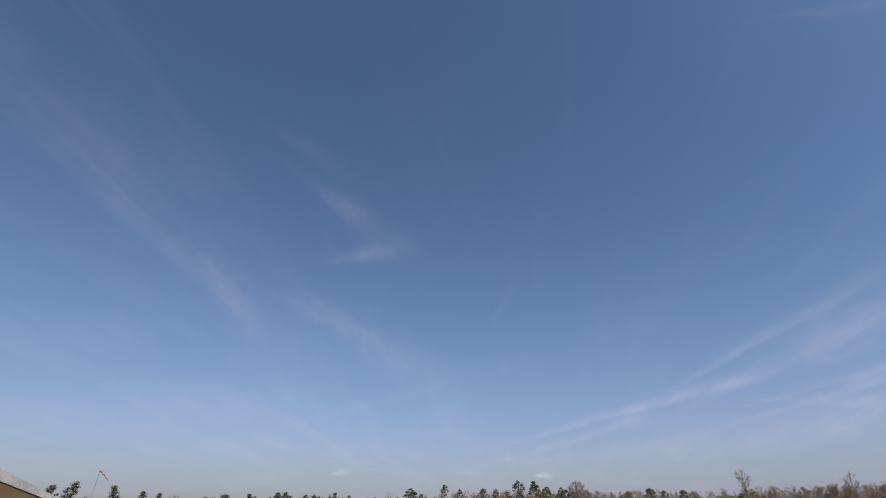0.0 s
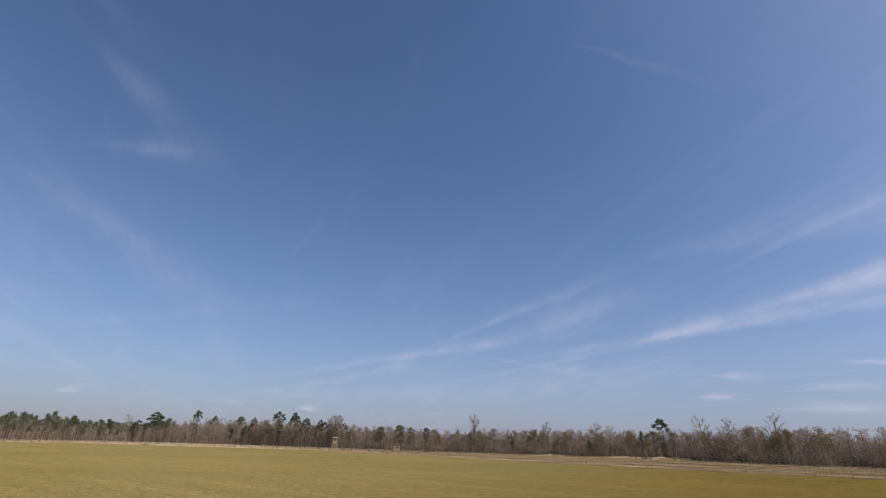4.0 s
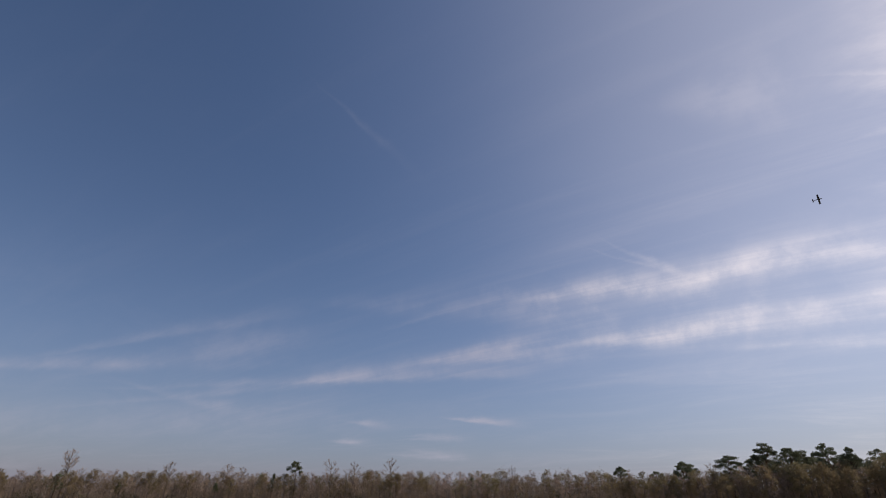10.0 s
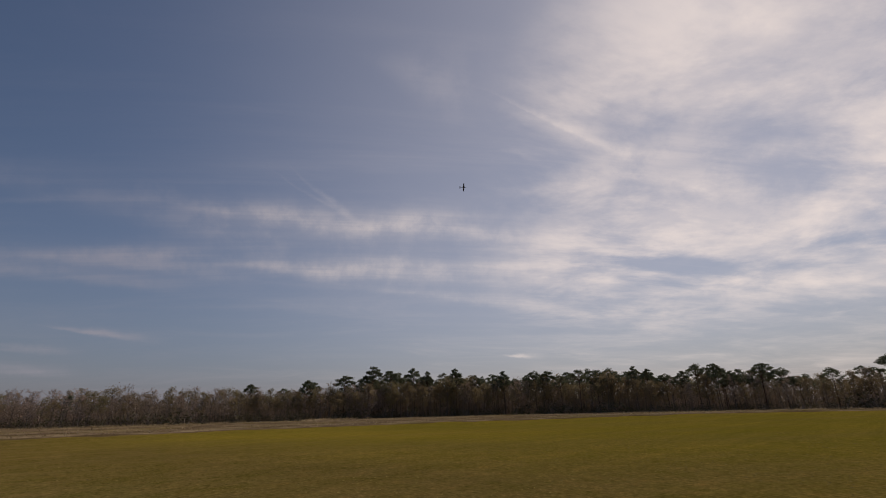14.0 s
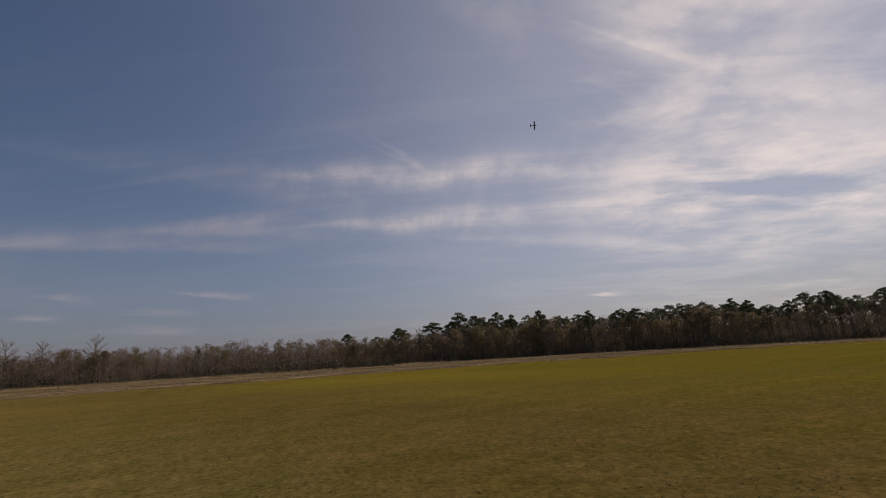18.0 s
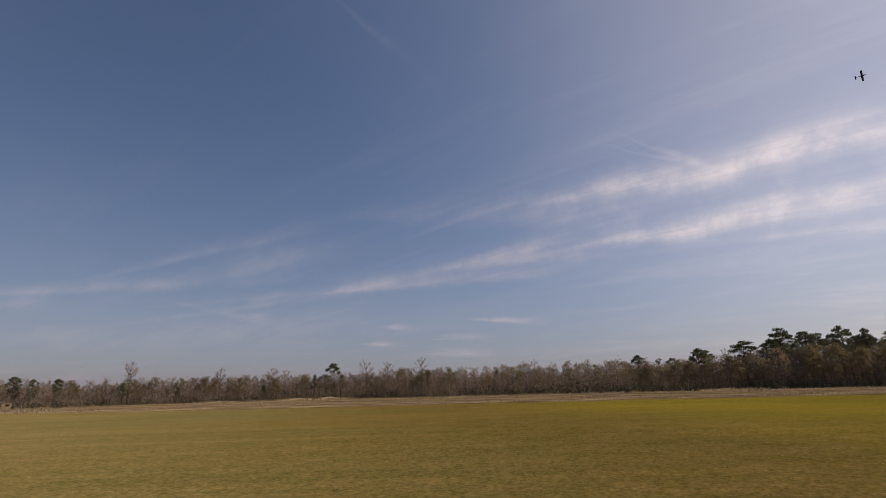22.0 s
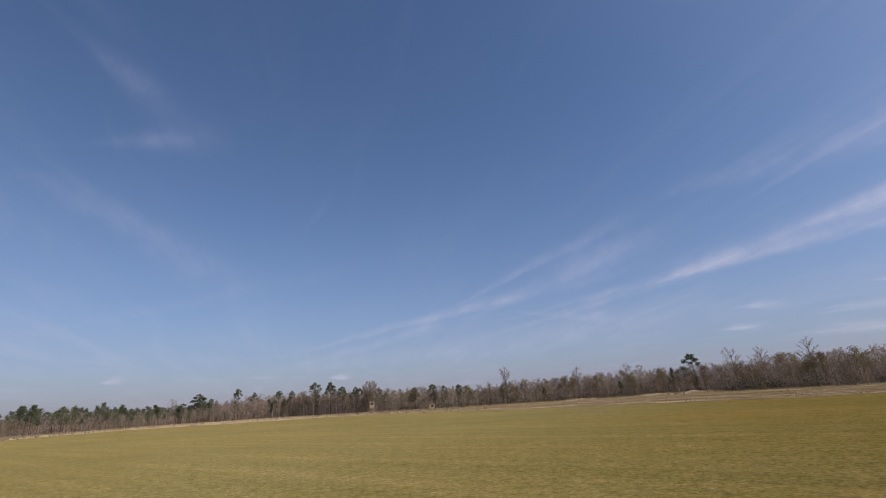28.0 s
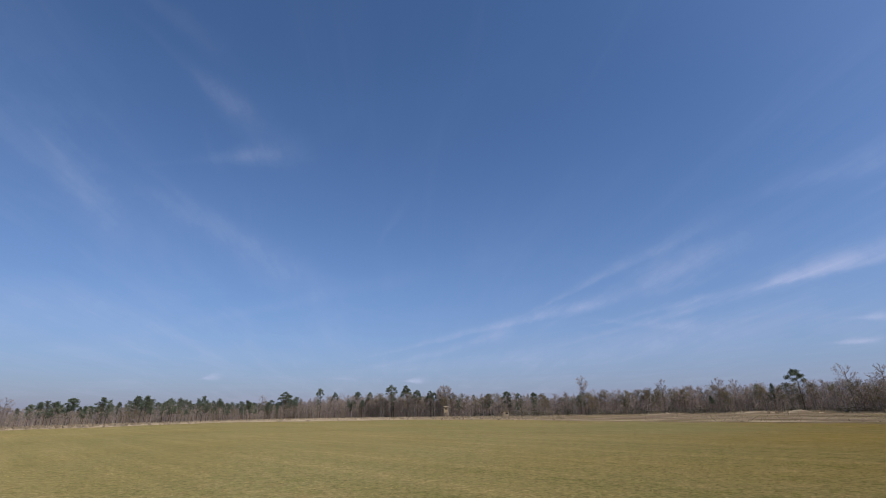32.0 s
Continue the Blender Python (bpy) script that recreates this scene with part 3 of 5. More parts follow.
# ---- trees ----
class Soup:
    """Vertices and faces gathered into one mesh."""

    def __init__(self):
        self.v, self.f = [], []

    def tube(self, pts, radii, sides=4):
        base = len(self.v)
        for i, (p, r) in enumerate(zip(pts, radii)):
            t = (pts[min(i + 1, len(pts) - 1)] - pts[max(i - 1, 0)]).normalized()
            x = t.cross(Vector((0.31, 0.95, 0.05))).normalized()
            y = t.cross(x)
            for k in range(sides):
                a = 2 * math.pi * k / sides
                self.v.append(p + (x * math.cos(a) + y * math.sin(a)) * r)
        for i in range(len(pts) - 1):
            for k in range(sides):
                a, b = base + i * sides + k, base + i * sides + (k + 1) % sides
                self.f.append((a, b, b + sides, a + sides))

    def blade(self, p, d, w, rng):
        """A thin sliver from p along d."""
        s = d.cross(Vector((rng.gauss(0, 1), rng.gauss(0, 1), rng.gauss(0, 1)))).normalized() * w
        base = len(self.v)
        self.v += [p - s, p + s, p + d]
        self.f.append((base, base + 1, base + 2))

    def leaf(self, p, size, rng):
        a = Vector((rng.gauss(0, 1), rng.gauss(0, 1), rng.gauss(0, 0.7))).normalized() * size
        b = a.cross(Vector((rng.gauss(0, 1), rng.gauss(0, 1), rng.gauss(0, 1)))).normalized() * size * 0.70
        base = len(self.v)
        self.v += [p - a * 0.5 - b * 0.5, p - a * 0.5 + b * 0.5, p + a * 0.5]
        self.f.append((base, base + 1, base + 2))

    def arrays(self):
        tri = []
        for q in self.f:
            tri += [(q[0], q[i], q[i + 1]) for i in range(1, len(q) - 1)]
        return np.array([tuple(p) for p in self.v], dtype=float), np.array(tri, dtype=int)


def trunk_line(rng, h, lean, r, steps=6):
    pts, x, y = [], 0.0, 0.0
    dx, dy = rng.gauss(0, lean), rng.gauss(0, lean)
    for i in range(steps + 1):
        u = i / steps
        pts.append(Vector((x, y, u * h - (0.35 if i == 0 else 0))))
        x += (dx + rng.gauss(0, 0.02)) * h / steps
        y += (dy + rng.gauss(0, 0.02)) * h / steps
    return pts, [r * (1 - 0.82 * i / steps) * (1.25 if i == 0 else 1) for i in range(steps + 1)]


def at_height(pts, u):
    x = u * (len(pts) - 1)
    i = min(int(x), len(pts) - 2)
    return pts[i].lerp(pts[i + 1], x - i)


def bare_tree(seed, bole=0.0115, spread=0.24, first=0.35, limbs=13, twigs=26, wide=0.0022, lean=0.03, upward=0.9):
    """A leafless tree of height 1: wood, and the haze of fine twigs."""
    rng = random.Random(seed)
    wood, fine = Soup(), Soup()
    pts, rad = trunk_line(rng, 0.93, lean, bole)
    wood.tube(pts, rad, 5)
    for i in range(limbs):
        u = first + (0.97 - first) * (i + rng.random()) / limbs
        p = at_height(pts, u)
        a = rng.uniform(0, 6.28)
        reach = spread * (1.15 - 0.75 * u) * rng.uniform(0.65, 1.2) * (1.0 if u > first + 0.1 else 0.8)
        d = Vector((math.cos(a), math.sin(a), upward * rng.uniform(0.5, 1.3))).normalized()
        mid = p + d * reach * 0.55
        end = mid + (d + Vector((rng.gauss(0, 0.25), rng.gauss(0, 0.25), 0.30))).normalized() * reach * 0.55
        wood.tube([p, mid, end], [0.0052 * (1.2 - u * 0.6), 0.0032, 0.0014], 3)
        for k in range(5):
            q = p.lerp(mid, rng.uniform(0.4, 1)) if k < 2 else mid.lerp(end, rng.random())
            e = Vector((rng.gauss(0, 1), rng.gauss(0, 1), rng.gauss(0.6, 0.6))).normalized() * reach * rng.uniform(0.3, 0.6)
            fine.blade(q, e, wide * 1.1, rng)
            for m in range(twigs // 5):
                fine.blade(q + e * rng.uniform(0.3, 1.0), Vector((rng.gauss(0, 1), rng.gauss(0, 1), rng.gauss(0.5, 0.8))).normalized() * rng.uniform(0.03, 0.075), wide * rng.uniform(0.5, 1.0), rng)
    return wood, fine


def dome_tree(seed, base=0.55, width=0.18, limbs=30, twigs=14, bole=0.0115, lean=0.03, wide=0.0022, tall=1.0):
    """A leafless tree of height 1 whose limbs fan out to a rounded see-through crown."""
    rng = random.Random(seed)
    wood, fine = Soup(), Soup()
    pts, rad = trunk_line(rng, 0.90, lean, bole)
    wood.tube(pts, rad, 5)
    deep = (1 - base) * 0.56
    for i in range(limbs):
        a, z = i * 2.4 + rng.uniform(-0.4, 0.4), rng.uniform(-0.8, 1.0)
        r = math.sqrt(max(0.0, 1 - z * z)) * rng.uniform(0.75, 1.05)
        top = at_height(pts, 0.97)
        c = Vector((top.x * 0.9 + math.cos(a) * r * width, top.y * 0.9 + math.sin(a) * r * width, 1 - deep + z * deep * tall))
        root = at_height(pts, max(base - 0.08, min(0.92, c.z - 0.35 * r * width - 0.03)))
        mid = Vector((root.x + (c.x - root.x) * 0.62 + rng.gauss(0, 0.012), root.y + (c.y - root.y) * 0.62 + rng.gauss(0, 0.012), root.z + (c.z - root.z) * 0.45))
        wood.tube([root, mid, c], [0.0046, 0.0028, 0.0010], 3)
        for k in range(twigs):
            q = mid.lerp(c, rng.uniform(0.15, 1.0))
            d = ((c - root).normalized() + Vector((rng.gauss(0, 0.8), rng.gauss(0, 0.8), rng.gauss(0.2, 0.6)))).normalized()
            e = d * rng.uniform(0.03, 0.07)
            fine.blade(q, e, wide, rng)
            for m in range(3):
                fine.blade(q + e * rng.uniform(0.4, 1.0), (d + Vector((rng.gauss(0, 0.9), rng.gauss(0, 0.9), rng.gauss(0.2, 0.8)))).normalized() * rng.uniform(0.015, 0.04), wide * 0.7, rng)
    return wood, fine


def pine_tree(seed, first=0.55, width=0.2, clumps=26, flat=0.55, leaves=34, lean=0.02, size=0.034, round_top=True):
    """A southern pine of height 1: long bare bole, limbs and open tufts of needles."""
    rng = random.Random(seed)
    wood, fine = Soup(), Soup()
    pts, rad = trunk_line(rng, 0.95, lean, 0.0125)
    wood.tube(pts, rad, 6)
    for i in range(clumps):
        u = first + (1 - first) * ((i + rng.random()) / clumps) ** 0.85
        p = at_height(pts, min(u, 0.98))
        s = (u - first) / (1 - first)
        reach = width * (math.sin(math.pi * (0.22 + 0.72 * s)) if round_top else (1.02 - s) * 0.9) * rng.uniform(0.3, 1.1)
        reach = max(reach, 0.015)
        a = rng.uniform(0, 6.28)
        c = p + Vector((math.cos(a) * reach, math.sin(a) * reach, reach * rng.uniform(0.1, 0.5)))
        if reach > 0.03:
            wood.tube([p - Vector((0, 0, 0.01)), p.lerp(c, 0.6) + Vector((0, 0, 0.01)), c], [0.0042, 0.003, 0.0012], 3)
        rx = width * rng.uniform(0.22, 0.42)
        for k in range(leaves):
            o = Vector((rng.gauss(0, 0.42), rng.gauss(0, 0.42), rng.gauss(0, 0.42) * flat)) * rx
            fine.leaf(c + o, size * rng.uniform(0.6, 1.25), rng)
    return wood, fine


def bush(seed, blades=95):
    """A low tangle of height 1."""
    rng = random.Random(seed)
    wood, fine = Soup(), Soup()
    for i in range(8):
        e = Vector((rng.gauss(0, 0.4), rng.gauss(0, 0.4), rng.uniform(0.5, 0.95)))
        wood.tube([Vector((rng.gauss(0, 0.08), rng.gauss(0, 0.08), -0.05)), e * 0.5, e], [0.012, 0.009, 0.003], 3)
    for i in range(blades):
        a, r = rng.uniform(0, 6.28), 0.62 * math.sqrt(rng.random())
        p = Vector((math.cos(a) * r, math.sin(a) * r, rng.uniform(0.0, 0.85) * (1.1 - r)))
        fine.leaf(p, rng.uniform(0.07, 0.15), rng)
    return wood, fine


def thicket(seed, n=190, k=1.0):
    """Saplings and hanging stems, mostly upright, of height 1."""
    rng = random.Random(seed)
    wood, fine = Soup(), Soup()
    for i in range(4):
        x, y, h = rng.gauss(0, 0.22), rng.gauss(0, 0.22), rng.uniform(0.6, 1.0)
        wood.tube([Vector((x, y, -0.03)), Vector((x + rng.gauss(0, 0.03), y, h * 0.5)), Vector((x + rng.gauss(0, 0.06), y, h))], [0.008, 0.006, 0.003], 3)
    for i in range(n):
        a, r = rng.uniform(0, 6.28), 0.48 * math.sqrt(rng.random())
        z = rng.random() ** 1.15 * 0.9
        d = Vector((rng.gauss(0, 0.35), rng.gauss(0, 0.35), rng.choice((-1, 1)) * rng.uniform(0.5, 1.2))).normalized() * rng.uniform(0.07, 0.19) * (1.1 - 0.6 * z) * (0.6 + 0.4 * k)
        fine.blade(Vector((math.cos(a) * r, math.sin(a) * r, max(z, 0.04))), d, rng.uniform(0.007, 0.016) * k, rng)
    return wood, fine


def headed_pine(seed, deep=0.26, width=0.20, clumps=16, leaves=90, size=0.028, lean=0.025):
    """An old pine of height 1: a tall bare bole and a domed head of separate dense tufts."""
    rng = random.Random(seed)
    wood, fine = Soup(), Soup()
    pts, rad = trunk_line(rng, 0.94, lean, 0.0120)
    wood.tube(pts, rad, 6)
    sway = rng.uniform(-0.25, 0.25)
    for i in range(clumps):
        a = i * 2.4 + rng.uniform(-0.5, 0.5)
        r = width * math.sqrt((i + rng.random()) / clumps)
        z = 0.955 - deep * (r / width) ** 2.0 * rng.uniform(0.55, 1.0) - rng.uniform(0, 0.09)
        z -= sway * r * math.cos(a)
        axis = at_height(pts, min(0.98, z))
        c = Vector((axis.x + math.cos(a) * r, axis.y + math.sin(a) * r, z))
        root = at_height(pts, max(0.4, min(0.95, z - 0.4 * r - 0.03)))
        wood.tube([root, root.lerp(c, 0.55) - Vector((0, 0, 0.012)), c], [0.0050, 0.0034, 0.0014], 3)
        rx = width * rng.uniform(0.20, 0.40)
        for k in range(leaves):
            d = Vector((rng.gauss(0, 1), rng.gauss(0, 1), rng.gauss(0.25, 0.8))).normalized() * rng.uniform(0.30, 1.0)
            fine.leaf(c + Vector((d.x * rx, d.y * rx, d.z * rx * 0.64)), size * rng.uniform(0.6, 1.2), rng)
    return wood, fine


def slender_tree(seed):
    """A thin pale bole of height 1 with a few short whips."""
    rng = random.Random(seed)
    wood, fine = Soup(), Soup()
    pts, rad = trunk_line(rng, 0.96, 0.05, 0.0105, 4)
    wood.tube(pts, rad, 4)
    for i in range(9):
        p = at_height(pts, rng.uniform(0.4, 0.95))
        d = Vector((rng.gauss(0, 1), rng.gauss(0, 1), rng.uniform(0.6, 1.6))).normalized() * rng.uniform(0.06, 0.14)
        wood.tube([p, p + d], [0.004, 0.001], 3)
        for k in range(12):
            fine.blade(p + d * rng.uniform(0.3, 1.0), Vector((rng.gauss(0, 1), rng.gauss(0, 1), rng.gauss(0.6, 0.8))).normalized() * rng.uniform(0.03, 0.07), 0.0026, rng)
    return wood, fine


KINDS = {
    "b": [bare_tree(11 + i, spread=0.27 + 0.03 * (i % 3), first=0.30 - 0.06 * (i % 4), limbs=24, twigs=60, wide=0.0030) for i in range(6)],
    "v": [dome_tree(41 + i, base=0.50 + 0.07 * (i % 3), width=0.15 + 0.03 * (i % 2), limbs=26) for i in range(6)],
    "r": [dome_tree(31 + i, base=0.60, width=0.25, limbs=100, twigs=20) for i in range(2)],
    "p": [pine_tree(51 + i, first=0.44 + 0.07 * (i % 3), width=0.17 + 0.05 * (i % 2), clumps=30 + 3 * (i % 3), flat=0.75, leaves=80, size=0.026, round_top=i % 2 == 0) for i in range(8)],
    "f": [pine_tree(71 + i, first=0.66, width=0.22, clumps=22, flat=0.55, lean=0.035, leaves=90, size=0.028) for i in range(4)],
    "d": [pine_tree(81 + i, first=0.36, width=0.17, clumps=34, flat=0.85, leaves=84, size=0.028, lean=0.01) for i in range(3)],
    "l": [pine_tree(91 + i, first=0.34 + 0.06 * i, width=0.25 + 0.03 * i, clumps=34, flat=0.95, leaves=70, size=0.024, lean=0.04) for i in range(3)],
    "h": [headed_pine(101 + i, deep=0.24 + 0.04 * (i % 3), width=0.18 + 0.02 * (i % 2), clumps=23 + 3 * (i % 3), leaves=120, size=0.022) for i in range(6)],
    "w": [dome_tree(118, base=0.64, width=0.14, limbs=34, twigs=10, bole=0.013, lean=0.015)],
}
LOOK = {   # name, label, materials of wood and foliage
    "b": ("bare_tree", "tall leafless grey-brown hardwood at the wood's edge", BARK, TWIG, "crown"),
    "v": ("bare_tree", "tall leafless hardwood with an open spreading top", BARK, TWIG, "crown"),
    "r": ("bare_tree", "broad round-crowned leafless hardwood above the wood", BARK, TWIG, "crown"),
    "p": ("pine_tree", "dark green pine with a long bare trunk", PINE_BARK, NEEDLE, "crown"),
    "f": ("pine_tree", "tall flat-topped pine standing above its neighbours", PINE_BARK, NEEDLE, "crown"),
    "d": ("pine_tree", "young dense dark green pine among bare trees", PINE_BARK, NEEDLE, "crown"),
    "h": ("pine_tree", "tall pine with a compact rounded head on a bare trunk", PINE_BARK, NEEDLE, "crown"),
    "w": ("bare_tree", "tall dead-looking tree with a round fan of bare limbs", BARK, TWIG, "crown"),
    "l": ("budding_tree", "hardwood with olive spring buds at the wood's edge", BARK, BUD, "crown"),
}
WIDTH = {"b": 0.50, "v": 0.36, "r": 0.50, "p": 0.42, "f": 0.5, "d": 0.34, "l": 0.62, "h": 0.40, "w": 0.36}      # crown width of the models of height 1
MODELS = {}
for key, models in KINDS.items():
    name, label, mw, mf, crown = LOOK[key]
    MODELS[key] = [(mesh_of("trunk", w.v, w.f, mw), mesh_of(crown, s.v, s.f, mf)) for w, s in models]
tree_rng = random.Random(5)


def plant(az, dist, height, kind, width=None):
    """A single tree with its trunk and crown."""
    name, label, mw, mf, crown = LOOK[kind]
    wood, fine = tree_rng.choice(MODELS[kind])
    k = 1.0 if width is None else max(0.6, min(1.35, width / (WIDTH[kind] * height)))
    m = pose(*spot(az, dist), 0, 0, tree_rng.uniform(0, 360)) @ Matrix.Diagonal((height * k, height * k, height, 1))
    t = thing(name, label, name.replace("_", " "), m, "trees along the wood's edge")
    for n, me in (("trunk", wood), (crown, fine)):
        new(n, me).parent = t
    return t


def landmark(az, el, kind, wide):
    """A tree whose top stands el degrees up and whose crown is so many degrees wide."""
    d = along_edge(EDGE, az) + 7
    kind = "w" if 29 < az < 30.5 else "v" if kind == "b" else "h" if kind == "p" and -6 < az < 14 or kind in "pf" and az > 84 else kind
    plant(az, d, d * math.tan(radians(el * (1.03 if kind == "h" and az > 84 else 1.0))) + 1.7, kind, (0.8 if az > -4 else 0.66) * radians(wide) * d)


landmark(-37.5, 2.49, "p", 2.3)
landmark(-36.0, 2.80, "p", 2.5)
landmark(-32.7, 2.57, "p", 2.4)
landmark(-30.2, 2.14, "p", 1.5)
landmark(-28.7, 2.02, "p", 1.7)
landmark(-27.5, 1.93, "b", 2.2)
landmark(-25.1, 1.57, "p", 1.9)
landmark(-23.9, 1.63, "p", 1.8)
landmark(-22.7, 1.92, "p", 2.5)
landmark(-20.6, 2.03, "p", 2.6)
landmark(-17.7, 2.15, "p", 2.0)
landmark(-16.9, 2.21, "p", 2.0)
landmark(-11.8, 2.17, "p", 1.3)
landmark(-10.2, 1.89, "p", 1.6)
landmark(-7.4, 1.71, "d", 1.3)
landmark(-6.0, 2.17, "b", 1.5)
landmark(-3.6, 2.64, "p", 2.4)
landmark(0.2, 2.94, "f", 1.3)
landmark(1.8, 2.56, "p", 0.9)
landmark(4.2, 2.67, "p", 1.1)
landmark(5.6, 2.54, "p", 0.9)
landmark(8.2, 3.33, "p", 1.7)
landmark(9.9, 3.31, "p", 1.6)
landmark(11.2, 2.79, "p", 1.2)
landmark(12.7, 2.64, "p", 1.2)
landmark(14.3, 3.07, "r", 2.3)
landmark(19.5, 2.15, "d", 1.1)
landmark(21.6, 2.36, "d", 1.5)
landmark(22.9, 2.14, "d", 1.1)
landmark(24.6, 2.17, "d", 1.1)
landmark(30.2, 3.85, "b", 1.9)
landmark(31.3, 2.25, "b", 1.7)
landmark(38.4, 3.08, "b", 2.0)
landmark(43.5, 2.97, "b", 1.9)
landmark(45.0, 2.79, "b", 1.9)
landmark(50.4, 3.57, "f", 2.2)
landmark(51.3, 2.68, "b", 1.7)
landmark(54.1, 3.93, "b", 2.3)
landmark(56.5, 3.53, "b", 2.0)
landmark(60.4, 3.95, "b", 2.4)
landmark(73.8, 3.28, "b", 1.6)
landmark(78.3, 2.96, "b", 1.9)
landmark(79.7, 3.01, "b", 1.6)
landmark(81.6, 2.81, "b", 2.6)
landmark(85.1, 3.42, "f", 2.0)
landmark(91.0, 3.69, "p", 2.3)
landmark(93.6, 3.39, "b", 2.4)
landmark(95.2, 4.28, "f", 3.1)
landmark(98.4, 5.24, "f", 2.8)
landmark(100.4, 4.77, "p", 2.4)
landmark(103.3, 4.85, "p", 2.8)
landmark(104.7, 4.50, "p", 2.1)
landmark(108.2, 4.74, "p", 2.5)
landmark(110.4, 4.04, "p", 2.2)
landmark(113.7, 4.26, "p", 2.2)
landmark(117.4, 4.13, "p", 2.6)
landmark(118.7, 4.21, "p", 2.6)
landmark(124.2, 4.04, "p", 2.6)
landmark(125.7, 4.09, "p", 2.6)
landmark(128.2, 4.15, "p", 2.2)
landmark(129.5, 3.84, "p", 2.2)
landmark(131.3, 3.20, "p", 2.2)
landmark(132.8, 3.42, "p", 2.2)
landmark(134.3, 4.04, "f", 2.6)
landmark(136.1, 4.10, "p", 2.2)
landmark(137.4, 3.15, "p", 2.2)
landmark(139.9, 3.85, "f", 2.9)
landmark(141.7, 3.16, "f", 2.6)
landmark(144.6, 2.44, "l", 2.2)
landmark(146.8, 2.55, "l", 2.6)
landmark(148.1, 2.72, "b", 2.2)
landmark(149.7, 4.01, "f", 3.3)
landmark(151.5, 3.34, "f", 3.7)

# the wood's front row
az = -48.0
while az < 160:
    d = along_edge(EDGE, az)
    top = d * math.tan(radians(along_edge(CROWN, az))) + 1.7
    az += tree_rng.uniform(0.7, 1.5) * 230 / d
    h = top * (tree_rng.uniform(0.50, 0.85) if az < -5 else tree_rng.uniform(0.62, 0.98) if az < 84 else tree_rng.uniform(0.68, 0.95))
    pines = 0.16 if az < -5 else 0.05 if az < 85 else 0.0
    buds = 0.80 if az > 84 else 0.30 if az > 15 else 0.05
    u = tree_rng.random()
    plant(az, d + tree_rng.uniform(0.5, 5), h, "p" if u < pines else "l" if u < pines + buds else "b")


def scatter(name, label, category, models, mats, rows):
    """Joins many placed copies of a few models into one mesh."""
    arrs = [(w.arrays(), s.arrays()) for w, s in models]
    vs, fs, mi, base = [], [], [], 0
    for i, (p, h, k, turn) in enumerate(rows):
        for slot, (v, f) in enumerate(arrs[i % len(arrs)]):
            c, s = math.cos(turn), math.sin(turn)
            q = np.empty_like(v)
            q[:, 0] = (v[:, 0] * c - v[:, 1] * s) * h * k + p.x
            q[:, 1] = (v[:, 0] * s + v[:, 1] * c) * h * k + p.y
            q[:, 2] = v[:, 2] * h + p.z
            vs.append(q)
            fs.append(f + base)
            mi.append(np.full(len(f), slot, dtype=np.int32))
            base += len(v)
    v, f, mi = np.concatenate(vs), np.concatenate(fs), np.concatenate(mi)
    me = bpy.data.meshes.new(name)
    me.vertices.add(len(v))
    me.vertices.foreach_set("co", v.ravel())
    me.loops.add(f.size)
    me.loops.foreach_set("vertex_index", f.ravel().astype(np.int32))
    me.polygons.add(len(f))
    me.polygons.foreach_set("loop_start", np.arange(0, f.size, 3, dtype=np.int32))
    for m in mats:
        me.materials.append(m)
    me.polygons.foreach_set("material_index", mi)
    me.update(calc_edges=True)
    return tagged(new(name, me), label, category, kind="stuff")


wood_rng = random.Random(9)
head_rows, bare_rows, brown_rows, bud_rows, pine_rows, bush_rows = [], [], [], [], [], []
for row in range(4):
    az = -48.0 + row * 0.3
    while az < 160:
        d = along_edge(EDGE, az)
        az += wood_rng.uniform(0.6, 1.3) * (2.6 + row * 0.4) * (0.66 if az > 84 else 0.62 if az < -28 else 0.58 if az < -2 else 1.0) / d * 57.3
        top = d * math.tan(radians(along_edge(CROWN, az))) + 1.7
        p = spot(az, d + 2 + row * 7.5 + wood_rng.uniform(0, 6))
        h = top * wood_rng.uniform(0.82, 1.14) * (1 + 0.02 * row)
        u = wood_rng.random()
        clump = noise.noise(Vector((az * 0.11, row * 0.4, 2.0)))
        if az < -27:
            pine = 0.22 + 0.3 * clump if row > 1 else 0.0
        elif az < -2:
            pine = 0.93 if row > 0 else 0.25
            h *= wood_rng.uniform(0.92, 1.12) if u < pine else 0.62
        elif az < 25:
            pine = 0.10 + 0.2 * clump
        elif az < 84:
            pine = 0.04
        else:
            pine = (0.68 if az > 97 else 0.26) + 0.4 * clump if row else 0.12 if az > 97 else 0.0
            h *= wood_rng.uniform(0.98, 1.18) if u < pine else wood_rng.uniform(0.78, 0.98)
        item = (p, h, wood_rng.uniform(0.85, 1.35), wood_rng.uniform(0, 6.28))
        if u < pine:
            (head_rows if az > 84 else pine_rows).append(item)
        elif u < pine + (0.52 if az > 84 else 0.46 if az > 50 else 0.34 if az > 14 else 0.10):
            bud_rows.append(item)
        else:
            (bare_rows if az < 40 else brown_rows).append(item)
az = -48.0
